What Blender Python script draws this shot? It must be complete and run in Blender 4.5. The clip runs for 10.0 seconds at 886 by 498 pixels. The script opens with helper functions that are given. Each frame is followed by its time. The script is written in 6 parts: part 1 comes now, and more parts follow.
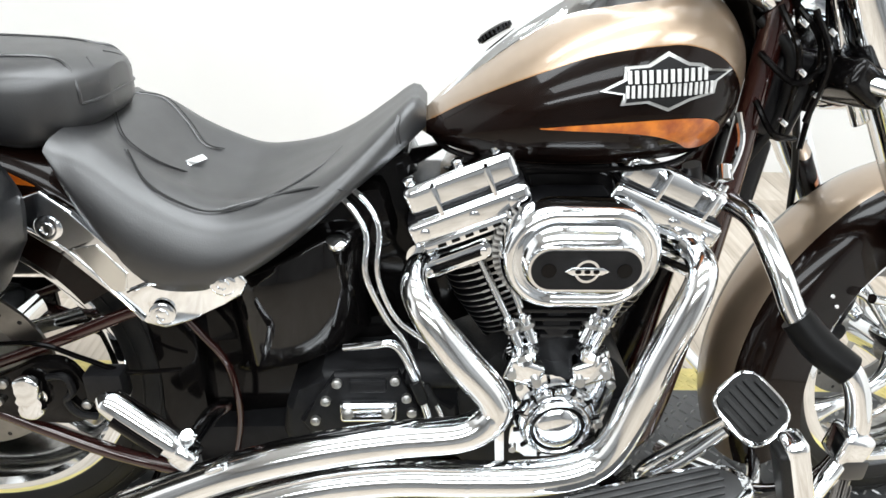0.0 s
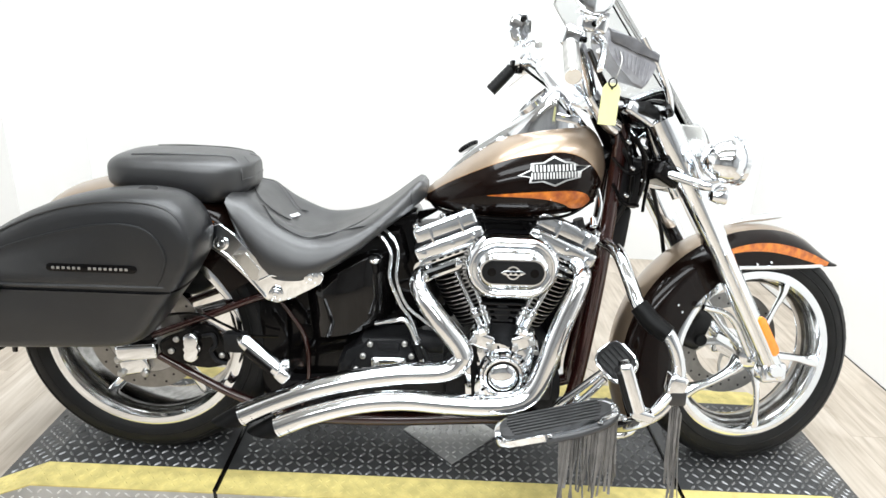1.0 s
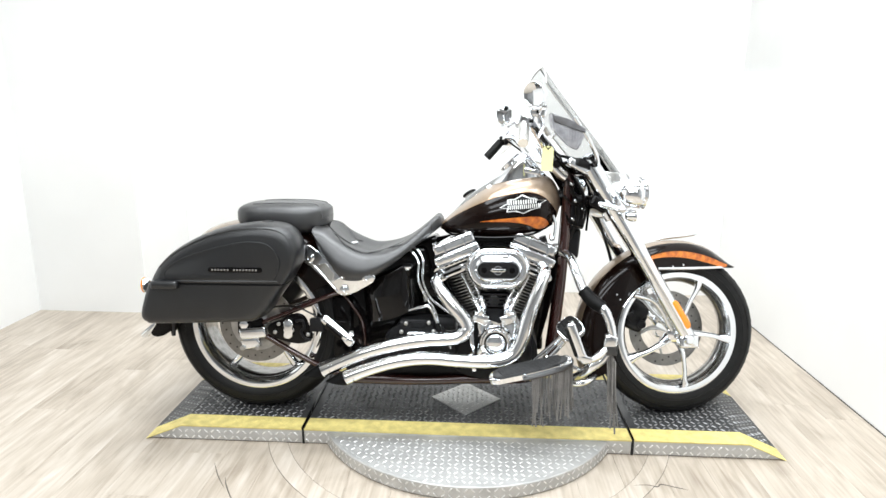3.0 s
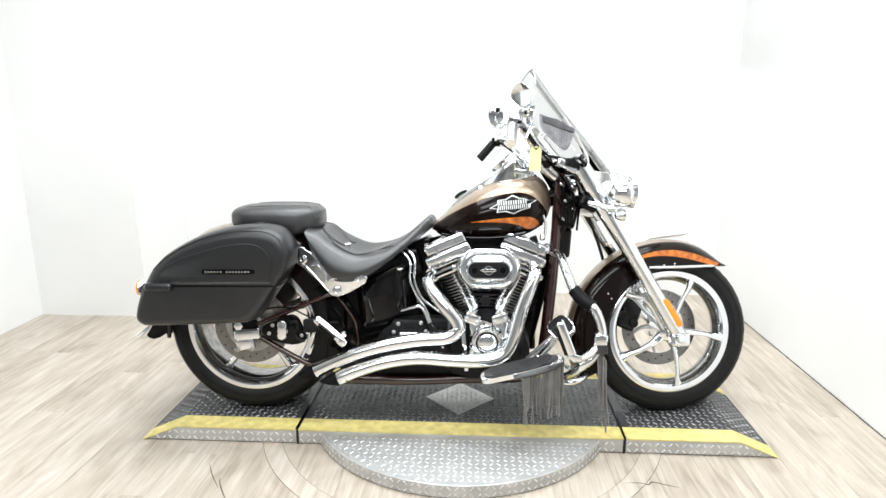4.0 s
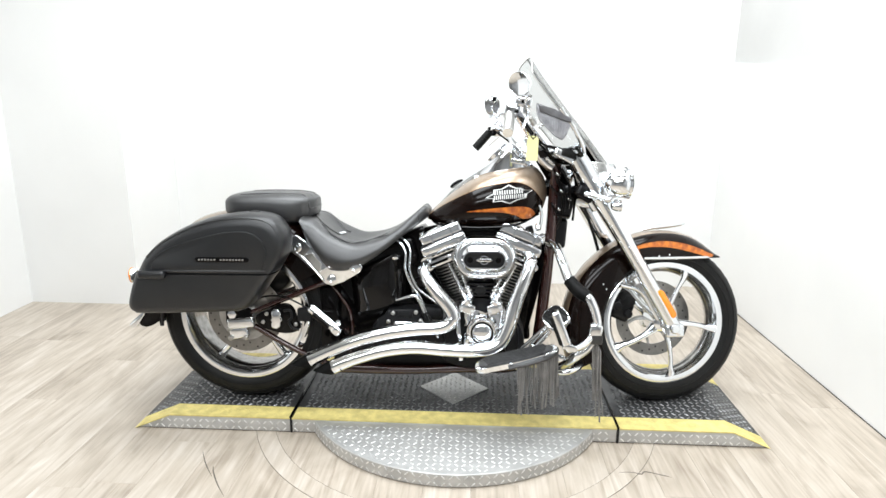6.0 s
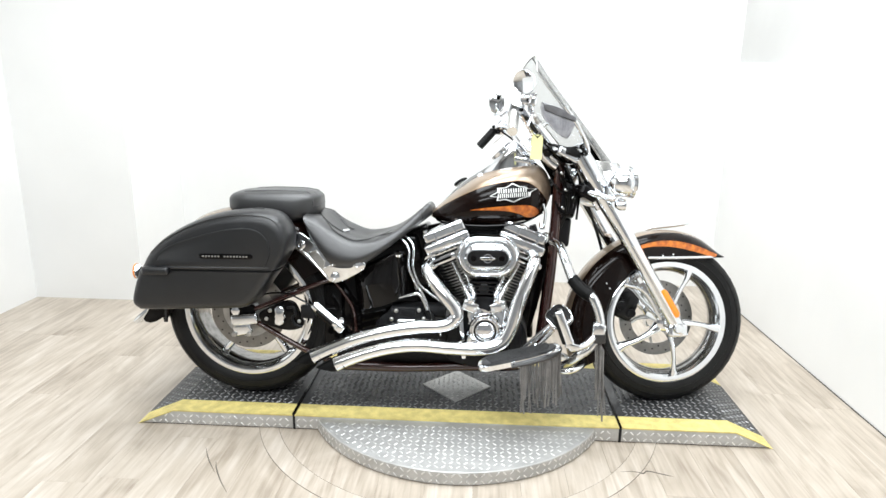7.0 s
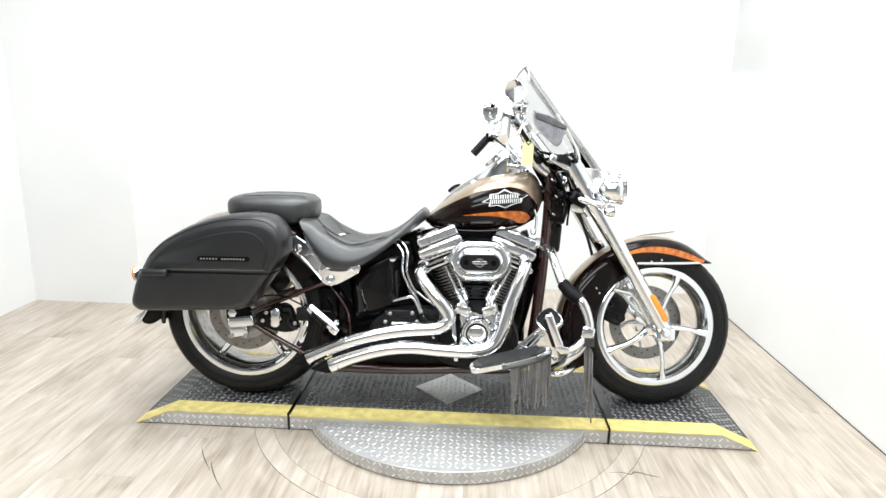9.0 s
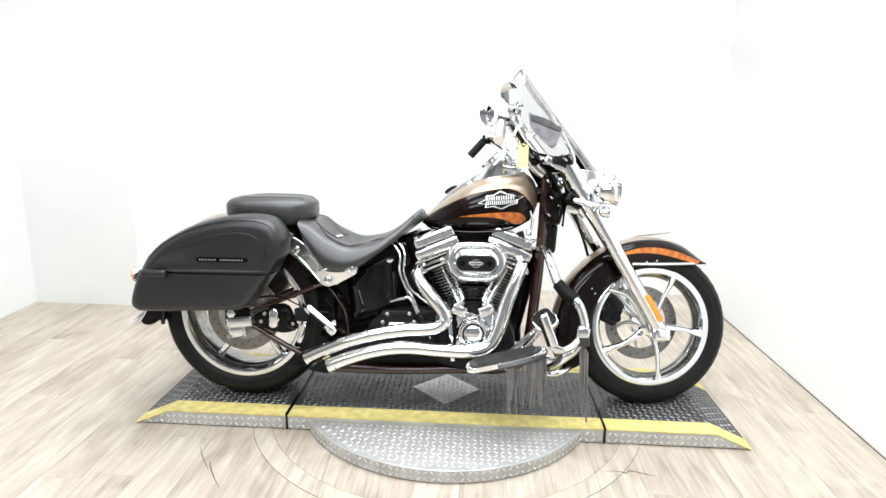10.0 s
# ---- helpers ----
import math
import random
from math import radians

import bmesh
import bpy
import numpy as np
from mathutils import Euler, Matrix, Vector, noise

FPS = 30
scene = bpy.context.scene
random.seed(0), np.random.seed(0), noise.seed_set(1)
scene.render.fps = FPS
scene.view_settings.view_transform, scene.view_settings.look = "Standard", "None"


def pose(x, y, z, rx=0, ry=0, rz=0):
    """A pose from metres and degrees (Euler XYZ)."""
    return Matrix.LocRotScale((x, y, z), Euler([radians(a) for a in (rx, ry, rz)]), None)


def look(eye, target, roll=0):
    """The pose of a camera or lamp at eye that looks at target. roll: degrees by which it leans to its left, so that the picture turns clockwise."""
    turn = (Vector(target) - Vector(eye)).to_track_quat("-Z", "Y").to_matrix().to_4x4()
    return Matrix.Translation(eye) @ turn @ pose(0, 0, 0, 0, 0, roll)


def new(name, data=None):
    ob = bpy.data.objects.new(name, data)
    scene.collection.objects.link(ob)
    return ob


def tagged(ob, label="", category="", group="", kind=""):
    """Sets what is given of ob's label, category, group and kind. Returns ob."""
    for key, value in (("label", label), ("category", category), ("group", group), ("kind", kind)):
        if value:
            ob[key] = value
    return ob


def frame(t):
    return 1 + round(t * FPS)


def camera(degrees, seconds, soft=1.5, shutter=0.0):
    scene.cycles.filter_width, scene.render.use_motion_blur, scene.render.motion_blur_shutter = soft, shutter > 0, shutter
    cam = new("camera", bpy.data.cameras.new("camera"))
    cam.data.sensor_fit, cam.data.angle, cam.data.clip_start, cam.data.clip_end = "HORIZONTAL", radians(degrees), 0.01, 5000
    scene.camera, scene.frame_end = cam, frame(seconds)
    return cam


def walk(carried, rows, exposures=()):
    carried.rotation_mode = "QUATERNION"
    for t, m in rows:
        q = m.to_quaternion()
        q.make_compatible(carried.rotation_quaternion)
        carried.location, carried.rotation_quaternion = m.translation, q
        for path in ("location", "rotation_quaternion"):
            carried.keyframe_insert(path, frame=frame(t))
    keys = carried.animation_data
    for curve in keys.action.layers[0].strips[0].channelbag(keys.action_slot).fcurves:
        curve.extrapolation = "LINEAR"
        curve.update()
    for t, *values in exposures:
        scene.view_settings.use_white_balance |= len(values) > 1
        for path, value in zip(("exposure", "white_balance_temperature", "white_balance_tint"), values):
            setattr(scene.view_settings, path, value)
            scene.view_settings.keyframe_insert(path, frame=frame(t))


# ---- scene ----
# ---------- camera and its way ----------
cam = camera(70.7, 10.0, 1.5)
PATH = [
    (0, (-0.128, -0.851, 1.075), (-0.005, 0.857, 0.042), 3.6),
    (0.5, (-0.101, -1.152, 1.138), (-0.038, 0.655, 0.282), 3.0),
    (1, (-0.082, -1.509, 1.194), (-0.048, 0.363, 0.49), 3.3),
    (1.5, (-0.112, -1.818, 1.225), (-0.112, 0.082, 0.601), 3.1),
    (2, (-0.024, -2.08, 1.233), (-0.114, -0.159, 0.683), 1.5),
    (2.5, (-0.011, -2.263, 1.232), (-0.096, -0.326, 0.742), 0.8),
    (4, (0.069, -2.321, 1.224), (-0.045, -0.377, 0.768), -0.1),
    (4.5, (0.069, -2.317, 1.223), (-0.031, -0.377, 0.745), -0.1),
    (5, (0.068, -2.318, 1.212), (-0.029, -0.377, 0.739), 0.3),
    (5.5, (0.062, -2.314, 1.217), (-0.025, -0.374, 0.738), 0.4),
    (7, (0.055, -2.315, 1.22), (-0.043, -0.379, 0.727), 0.8),
    (7.5, (0.056, -2.321, 1.217), (-0.034, -0.382, 0.733), 1.1),
    (8, (0.065, -2.33, 1.213), (-0.022, -0.388, 0.743), 1.0),
    (8.5, (0.071, -2.344, 1.214), (-0.016, -0.404, 0.736), 0.9),
    (9, (0.076, -2.366, 1.216), (-0.017, -0.423, 0.751), 1.2),
    (9.5, (0.083, -2.379, 1.214), (-0.016, -0.435, 0.753), 1.3),
    (10, (0.093, -2.387, 1.214), (-0.003, -0.442, 0.758), 1.1),
]
EXPOSURE = [(0, -0.40), (1.0, -0.35), (2.5, -0.35), (4, -0.38), (5.5, -0.46), (7, -0.43), (9, -0.39), (10, -0.35)]
walk(cam, [(t, look(eye, target, roll)) for t, eye, target, roll in PATH], EXPOSURE)

# ---------- light ----------
world = bpy.data.worlds.new("world")
scene.world = world
world.use_nodes = True
world.node_tree.nodes["Background"].inputs["Color"].default_value = (0.9, 0.95, 1.0, 1)
world.node_tree.nodes["Background"].inputs["Strength"].default_value = 0.04


def area_lamp(name, eye, target, sx, sy, watts, colour=(1, 1, 1)):
    data = bpy.data.lights.new(name, "AREA")
    data.shape, data.size, data.size_y, data.energy, data.color = "RECTANGLE", sx, sy, watts, colour
    ob = new(name, data)
    ob.matrix_world = look(eye, target)
    return ob


# unseen long strips stand in for the bay's ceiling lamps; one more behind
COOL = (0.915, 0.965, 1.0)
area_lamp("ceiling_strip", (0.02, -1.6, 2.95), (0.02, -1.4, 0), 2.9, 0.75, 90, COOL)
area_lamp("ceiling_strip", (0.05, -0.1, 2.95), (0.05, 0.0, 0), 2.9, 0.65, 94, COOL)
area_lamp("ceiling_strip", (0.10, 0.85, 2.95), (0.10, 1.0, 0), 2.4, 0.40, 47, COOL)
# lamp with no known source, added for sheen on leather and chrome
area_lamp("ceiling_strip", (-0.30, -3.6, 2.95), (-0.30, -3.4, 0), 3.8, 0.60, 165, COOL)


# ---------- materials ----------
def material(name, colour, rough=0.5, metal=0.0, coat=0.0, spots=0.0, scale=20.0, bump=0.0, bump_scale=200.0, second=None, rough_var=0.0, spec=0.5):
    """A surface with grain at two scales: spots vary the colour, bump gives fine relief."""
    m = bpy.data.materials.new(name)
    m.use_nodes = True
    nt = m.node_tree
    bsdf = nt.nodes["Principled BSDF"]
    bsdf.inputs["Roughness"].default_value = rough
    bsdf.inputs["Metallic"].default_value = metal
    bsdf.inputs["Coat Weight"].default_value = coat
    bsdf.inputs["Specular IOR Level"].default_value = spec
    bsdf.inputs["Coat Roughness"].default_value = 0.03
    bsdf.inputs["Base Color"].default_value = (*colour, 1)
    tex = nt.nodes.new("ShaderNodeTexCoord")
    if spots or second:
        big = nt.nodes.new("ShaderNodeTexNoise")
        big.inputs["Scale"].default_value, big.inputs["Detail"].default_value = scale, 6
        nt.links.new(tex.outputs["Object"], big.inputs["Vector"])
        mix = nt.nodes.new("ShaderNodeMix")
        mix.data_type = "RGBA"
        ramp = nt.nodes.new("ShaderNodeMapRange")
        ramp.inputs["From Min"].default_value, ramp.inputs["From Max"].default_value = 0.35, 0.65
        nt.links.new(big.outputs["Fac"], ramp.inputs["Value"])
        nt.links.new(ramp.outputs["Result"], mix.inputs["Factor"])
        other = second or tuple(c * (1 - spots) for c in colour)
        mix.inputs["A"].default_value, mix.inputs["B"].default_value = (*colour, 1), (*other, 1)
        nt.links.new(mix.outputs["Result"], bsdf.inputs["Base Color"])
        if rough_var:
            rr = nt.nodes.new("ShaderNodeMapRange")
            rr.inputs["To Min"].default_value, rr.inputs["To Max"].default_value = rough, rough + rough_var
            nt.links.new(big.outputs["Fac"], rr.inputs["Value"])
            nt.links.new(rr.outputs["Result"], bsdf.inputs["Roughness"])
    if bump:
        fine = nt.nodes.new("ShaderNodeTexNoise")
        fine.inputs["Scale"].default_value, fine.inputs["Detail"].default_value = bump_scale, 4
        nt.links.new(tex.outputs["Object"], fine.inputs["Vector"])
        bm_node = nt.nodes.new("ShaderNodeBump")
        bm_node.inputs["Strength"].default_value, bm_node.inputs["Distance"].default_value = bump, 0.002
        nt.links.new(fine.outputs["Fac"], bm_node.inputs["Height"])
        nt.links.new(bm_node.outputs["Normal"], bsdf.inputs["Normal"])
    return m


CHROME = material("chrome", (0.885, 0.905, 0.93), 0.05, 1.0, spots=0.04, scale=9, rough_var=0.05)
POLISHED = material("polished_alloy", (0.82, 0.82, 0.80), 0.16, 1.0, spots=0.08, scale=30, rough_var=0.1)
# darkened and mottled to stand in for the barrel's dark reflections
BARREL = material("rim_barrel_metal", (0.40, 0.395, 0.385), 0.08, 1.0, spots=0.45, scale=38, rough_var=0.10)
STEEL = material("brushed_steel", (0.55, 0.54, 0.52), 0.32, 1.0, spots=0.2, scale=40, rough_var=0.2)
DISC = material("brake_disc_steel", (0.27, 0.262, 0.25), 0.34, 1.0, spots=0.15, scale=60)
DARK_METAL = material("black_wrinkle", (0.012, 0.012, 0.013), 0.45, spec=0.18, spots=0.3, scale=60, bump=0.25, bump_scale=900)
FIN = material("black_fin", (0.007, 0.007, 0.008), 0.30, 0.0, spots=0.3, scale=50, spec=0.3)
GLOSS = material("gloss_black", (0.004, 0.0035, 0.0035), 0.10, 0.0, spec=0.16, spots=0.3, scale=8)
TANK_BLACK = material("oil_tank_enamel", (0.004, 0.0035, 0.0035), 0.07, 0.0, spec=0.40, spots=0.3, scale=8)
FILTER = material("filter_pleats", (0.42, 0.40, 0.37), 0.5, 0.0, spots=0.3, scale=60)
PIPE = material("exhaust_chrome", (0.885, 0.895, 0.905), 0.085, 1.0, spots=0.05, scale=9, rough_var=0.06)
BROWN = material("dark_brown_paint", (0.0060, 0.0026, 0.0018), 0.2, 0.0, spec=0.08, coat=0.28, spots=0.35, scale=14)
MAROON = material("maroon_frame_paint", (0.038, 0.009, 0.007), 0.2, 0.2, coat=1.0, spots=0.3, scale=12)
BEIGE = material("champagne_paint", (0.345, 0.258, 0.182), 0.34, 0.7, coat=0.6, spots=0.12, scale=18, bump=0.02, bump_scale=2500)
ORANGE = material("orange_paint", (0.74, 0.215, 0.015), 0.28, 0.15, coat=0.7, second=(0.34, 0.065, 0.006), scale=42)
LEATHER = material("black_vinyl", (0.0095, 0.0095, 0.0105), 0.35, 0.0, spec=0.90, coat=0.25, spots=0.3, scale=25, bump=0.10, bump_scale=500, rough_var=0.12)
LEATHER.node_tree.nodes["Principled BSDF"].inputs["Coat Roughness"].default_value = 0.42
BAG = material("black_leather", (0.0088, 0.0094, 0.0108), 0.29, 0.0, spec=0.66, spots=0.25, scale=14, bump=0.18, bump_scale=450, rough_var=0.12)
RUBBER = material("rubber", (0.009, 0.009, 0.009), 0.48, 0.0, spec=0.22, spots=0.3, scale=18, bump=0.15, bump_scale=300)
AMBER = material("amber_lens", (0.95, 0.30, 0.02), 0.15, 0.0, coat=0.6, spots=0.1, scale=80)
TAG = material("yellow_card", (0.86, 0.84, 0.42), 0.55, spots=0.06, scale=60)
WHITE_WALL = material("white_wall_paint", (0.82, 0.82, 0.81), 0.55, spots=0.05, scale=1.5, bump=0.06, bump_scale=120)
# darker copy of the wall white, standing in for the upper wall's shading
GREY_WALL = material("shade_grey_wall", (0.60, 0.595, 0.582), 0.6, spots=0.08, scale=2.0, bump=0.06, bump_scale=120)
CEILING = material("ceiling_paint", (0.62, 0.62, 0.62), 0.8, spots=0.06, scale=2.0)
# grey chosen for how dark the unseen walls look in the chrome
UNSEEN_ROOM = material("unseen_room_wall", (0.40, 0.405, 0.41), 0.7, spots=0.3, scale=1.2)
TREAD = material("tread_plate_steel", (0.58, 0.577, 0.565), 0.38, 0.6, spots=0.22, scale=12, rough_var=0.25, bump=0.05, bump_scale=60)
BRIGHT_LUG = material("bright_tread_lugs", (0.90, 0.895, 0.88), 0.30, 0.8, spots=0.25, scale=30, rough_var=0.2)
LUG = material("worn_tread_lugs", (0.32, 0.32, 0.32), 0.32, 0.75, spots=0.5, scale=14, rough_var=0.2)
TREAD_DARK = material("dark_tread_plate", (0.105, 0.106, 0.108), 0.36, 0.55, spots=0.35, scale=9, rough_var=0.2)
YELLOW = material("yellow_safety_paint", (0.77, 0.645, 0.235), 0.5, 0.0, spots=0.25, scale=30, rough_var=0.2)
SILVER = material("silver_badge", (0.50, 0.50, 0.49), 0.28, 0.7, spots=0.1, scale=90)
BADGE = material("badge_enamel", (0.72, 0.72, 0.71), 0.35, 0.2, spots=0.2, scale=120)
GOLD = material("gold_pinstripe", (0.26, 0.13, 0.05), 0.3, 0.4, coat=0.6)
POUCH = material("grey_pouch_fabric", (0.36, 0.36, 0.385), 0.42, spots=0.3, scale=40, bump=0.4, bump_scale=900)
FLAP = material("pouch_flap_vinyl", (0.16, 0.16, 0.17), 0.32, spots=0.3, scale=40, bump=0.2, bump_scale=900)
MAT = material("worn_floorboard_rubber", (0.045, 0.045, 0.046), 0.5, spots=0.4, scale=40, bump=0.1, bump_scale=300)
FRINGE = material("fringe_leather", (0.20, 0.19, 0.18), 0.28, spots=0.4, scale=30)
GAP = material("black_seal_and_gap", (0.01, 0.01, 0.01), 0.7, spots=0.2)


def glass_material(name, tint, rough=0.02):
    m = bpy.data.materials.new(name)
    m.use_nodes = True
    bsdf = m.node_tree.nodes["Principled BSDF"]
    bsdf.inputs["Base Color"].default_value = (*tint, 1)
    bsdf.inputs["Roughness"].default_value = rough
    bsdf.inputs["Transmission Weight"].default_value = 1.0
    bsdf.inputs["IOR"].default_value = 1.2
    return m


SHIELD = glass_material("clear_windshield", (0.66, 0.665, 0.66))
LENS = glass_material("lamp_glass", (0.95, 0.95, 0.95))


def floor_material():
    """Pale vinyl planks: tone by object, long grain and knots by noise."""
    m = bpy.data.materials.new("vinyl_planks")
    m.use_nodes = True
    nt = m.node_tree
    bsdf = nt.nodes["Principled BSDF"]
    tex, info = nt.nodes.new("ShaderNodeTexCoord"), nt.nodes.new("ShaderNodeObjectInfo")
    shift = nt.nodes.new("ShaderNodeVectorMath")
    shift.operation = "MULTIPLY_ADD"
    nt.links.new(info.outputs["Random"], shift.inputs[0])
    shift.inputs[1].default_value = (37, 51, 13)
    nt.links.new(tex.outputs["Object"], shift.inputs[2])
    mp = nt.nodes.new("ShaderNodeMapping")
    mp.inputs["Scale"].default_value = (24, 1.5, 1)
    nt.links.new(shift.outputs["Vector"], mp.inputs["Vector"])
    grain = nt.nodes.new("ShaderNodeTexNoise")
    grain.inputs["Scale"].default_value, grain.inputs["Detail"].default_value, grain.inputs["Distortion"].default_value = 2.2, 9, 0.8
    nt.links.new(mp.outputs["Vector"], grain.inputs["Vector"])
    blot = nt.nodes.new("ShaderNodeTexNoise")
    blot.inputs["Scale"].default_value, blot.inputs["Detail"].default_value = 4.2, 6
    blot.inputs["Distortion"].default_value = 1.2
    mp2 = nt.nodes.new("ShaderNodeMapping")
    mp2.inputs["Scale"].default_value = (2.0, 0.8, 1)
    nt.links.new(shift.outputs["Vector"], mp2.inputs["Vector"])
    nt.links.new(mp2.outputs["Vector"], blot.inputs["Vector"])
    ramp = nt.nodes.new("ShaderNodeValToRGB")
    e = ramp.color_ramp.elements
    e[0].position, e[0].color = 0.195, (0.245, 0.197, 0.150, 1)
    e[1].position, e[1].color = 0.525, (0.62, 0.560, 0.492, 1)
    mid = ramp.color_ramp.elements.new(0.375)
    mid.color = (0.465, 0.402, 0.331, 1)
    add = nt.nodes.new("ShaderNodeMath")
    add.operation = "MULTIPLY_ADD"
    nt.links.new(info.outputs["Random"], add.inputs[0])
    add.inputs[1].default_value = 0.07
    mixf = nt.nodes.new("ShaderNodeMath")
    mixf.operation = "MULTIPLY_ADD"
    nt.links.new(blot.outputs["Fac"], mixf.inputs[0])
    mixf.inputs[1].default_value = 0.30
    half = nt.nodes.new("ShaderNodeMath")
    half.operation = "MULTIPLY"
    nt.links.new(grain.outputs["Fac"], half.inputs[0])
    half.inputs[1].default_value = 0.36
    nt.links.new(half.outputs[0], mixf.inputs[2])
    nt.links.new(mixf.outputs[0], add.inputs[2])
    nt.links.new(add.outputs[0], ramp.inputs["Fac"])
    nt.links.new(ramp.outputs["Color"], bsdf.inputs["Base Color"])
    bsdf.inputs["Roughness"].default_value = 0.33
    bmp = nt.nodes.new("ShaderNodeBump")
    bmp.inputs["Strength"].default_value, bmp.inputs["Distance"].default_value = 0.12, 0.002
    nt.links.new(grain.outputs["Fac"], bmp.inputs["Height"])
    nt.links.new(bmp.outputs["Normal"], bsdf.inputs["Normal"])
    return m


PLANK = floor_material()


# ---------- mesh helpers ----------
def finish(bm, smooth=40):
    me = bpy.data.meshes.new("mesh")
    bmesh.ops.recalc_face_normals(bm, faces=bm.faces[:])
    bm.to_mesh(me)
    bm.free()
    if smooth:
        me.polygons.foreach_set("use_smooth", [True] * len(me.polygons))
        me.set_sharp_from_angle(angle=radians(smooth))
    return me


def thing(name, label, category, group="", kind="", m=None):
    ob = new(name)
    if m is not None:
        ob.matrix_world = m
    return tagged(ob, label, category, group, kind)


def part(name, bm, mat, parent=None, label="", smooth=40):
    ob = new(name, finish(bm, smooth))
    ob.data.materials.append(mat)
    ob.parent = parent
    return tagged(ob, label)


def joined(*bms):
    out = bmesh.new()
    for b in bms:
        me = bpy.data.meshes.new("tmp")
        b.to_mesh(me)
        b.free()
        out.from_mesh(me)
        bpy.data.meshes.remove(me)
    return out


def moved(bm, m):
    bmesh.ops.transform(bm, matrix=m, verts=bm.verts[:])
    return bm


def spline(pts, n=8):
    """Points of a smooth curve through pts (any dimension)."""
    p = [np.array(q, float) for q in pts]
    p = [2 * p[0] - p[1], *p, 2 * p[-1] - p[-2]]
    out = []
    for i in range(1, len(p) - 2):
        for k in range(n):
            t = k / n
            out.append(0.5 * (2 * p[i] + (p[i + 1] - p[i - 1]) * t + (2 * p[i - 1] - 5 * p[i] + 4 * p[i + 1] - p[i + 2]) * t * t
                              + (3 * p[i] - p[i - 1] - 3 * p[i + 1] + p[i + 2]) * t ** 3))
    out.append(p[-2])
    return out


def skin(rings, closed=True, cap=True):
    bm = bmesh.new()
    rows = [[bm.verts.new(tuple(v)) for v in ring] for ring in rings]
    n = len(rows[0])
    for a, b in zip(rows, rows[1:]):
        for i in range(n if closed else n - 1):
            j = (i + 1) % n
            bm.faces.new((a[i], a[j], b[j], b[i]))
    if cap and closed:
        bm.faces.new(rows[0][::-1])
        bm.faces.new(rows[-1])
    return bm


def tube(pts, r, seg=14, n=8, cap=True, flat=1.0):
    """A round bar along a smooth curve; r: one radius, or one for each point."""
    radii = r if isinstance(r, (list, tuple)) else [r] * len(pts)
    path = spline([(*p, q) for p, q in zip(pts, radii)], n) if len(pts) > 2 else [np.array((*p, q), float) for p, q in zip(pts, radii)]
    P = [Vector(p[:3]) for p in path]
    rings, up = [], None
    for i, p in enumerate(P):
        d = (P[min(i + 1, len(P) - 1)] - P[max(i - 1, 0)]).normalized()
        if up is None:
            up = d.orthogonal().normalized()
        up = (up - d * up.dot(d)).normalized()
        side = d.cross(up)
        rings.append([p + (up * math.cos(a) + side * math.sin(a) * flat) * path[i][3] for a in (2 * math.pi * k / seg for k in range(seg))])
    return skin(rings, True, cap)


def lathe(profile, at, axis, seg=48, close=False):
    """A turned shape: profile of (radius, way along the axis)."""
    m = Matrix.Translation(at) @ Vector(axis).to_track_quat("Z", "Y").to_matrix().to_4x4()
    prof = list(profile) + ([profile[0]] if close else [])
    rings = [[m @ Vector((r * math.cos(a), r * math.sin(a), h)) for a in (2 * math.pi * k / seg for k in range(seg))] for r, h in prof]
    bm = skin(rings, True, not close)
    bmesh.ops.remove_doubles(bm, verts=bm.verts[:], dist=1e-6)
    return bm


def rbox(at, size, bevel=0.004, turn=(0, 0, 0), seg=2):
    bm = bmesh.new()
    bmesh.ops.create_cube(bm, size=1.0)
    bmesh.ops.scale(bm, vec=size, verts=bm.verts[:])
    if bevel:
        bmesh.ops.bevel(bm, geom=bm.edges[:], offset=bevel, segments=seg, affect="EDGES", profile=0.6)
    return moved(bm, pose(*at, *turn))


def plate(outline, y0, y1, bevel=0.003, seg=2, m=None):
    """An outline of (x, z) given thickness from y0 to y1, with rounded rims."""
    bm = bmesh.new()
    a = [bm.verts.new((x, y0, z)) for x, z in outline]
    b = [bm.verts.new((x, y1, z)) for x, z in outline]
    n = len(a)
    f0, f1 = bm.faces.new(a), bm.faces.new(b[::-1])
    for i in range(n):
        bm.faces.new((a[i], b[i], b[(i + 1) % n], a[(i + 1) % n]))
    if bevel:
        rim = list({*f0.edges, *f1.edges})
        bmesh.ops.bevel(bm, geom=rim, offset=bevel, segments=seg, affect="EDGES", profile=0.5, clamp_overlap=True)
    return moved(bm, m) if m else bm


def oval(cx, cz, rx, rz, n=40, power=2.0):
    return [(cx + rx * math.copysign(abs(math.cos(a)) ** (2 / power), math.cos(a)), cz + rz * math.copysign(abs(math.sin(a)) ** (2 / power), math.sin(a)))
            for a in (2 * math.pi * k / n for k in range(n))]


def stadium(cx, cz, half, r, n=16):
    """A lying bar with round ends: half is the half width in all."""
    out = [(cx + half - r + r * math.cos(a), cz + r * math.sin(a)) for a in (-math.pi / 2 + math.pi * k / n for k in range(n + 1))]
    return out + [(cx - half + r - r * math.cos(a), cz - r * math.sin(a)) for a in (-math.pi / 2 + math.pi * k / n for k in range(n + 1))]


def closed_curve(pts, n=6):
    """A smooth closed outline through 2D points."""
    k = len(pts)
    ext = [pts[-2], pts[-1], *pts, pts[0], pts[1], pts[2]]
    s = spline(ext, n)
    return [tuple(p) for p in s[2 * n:(2 + k) * n]]


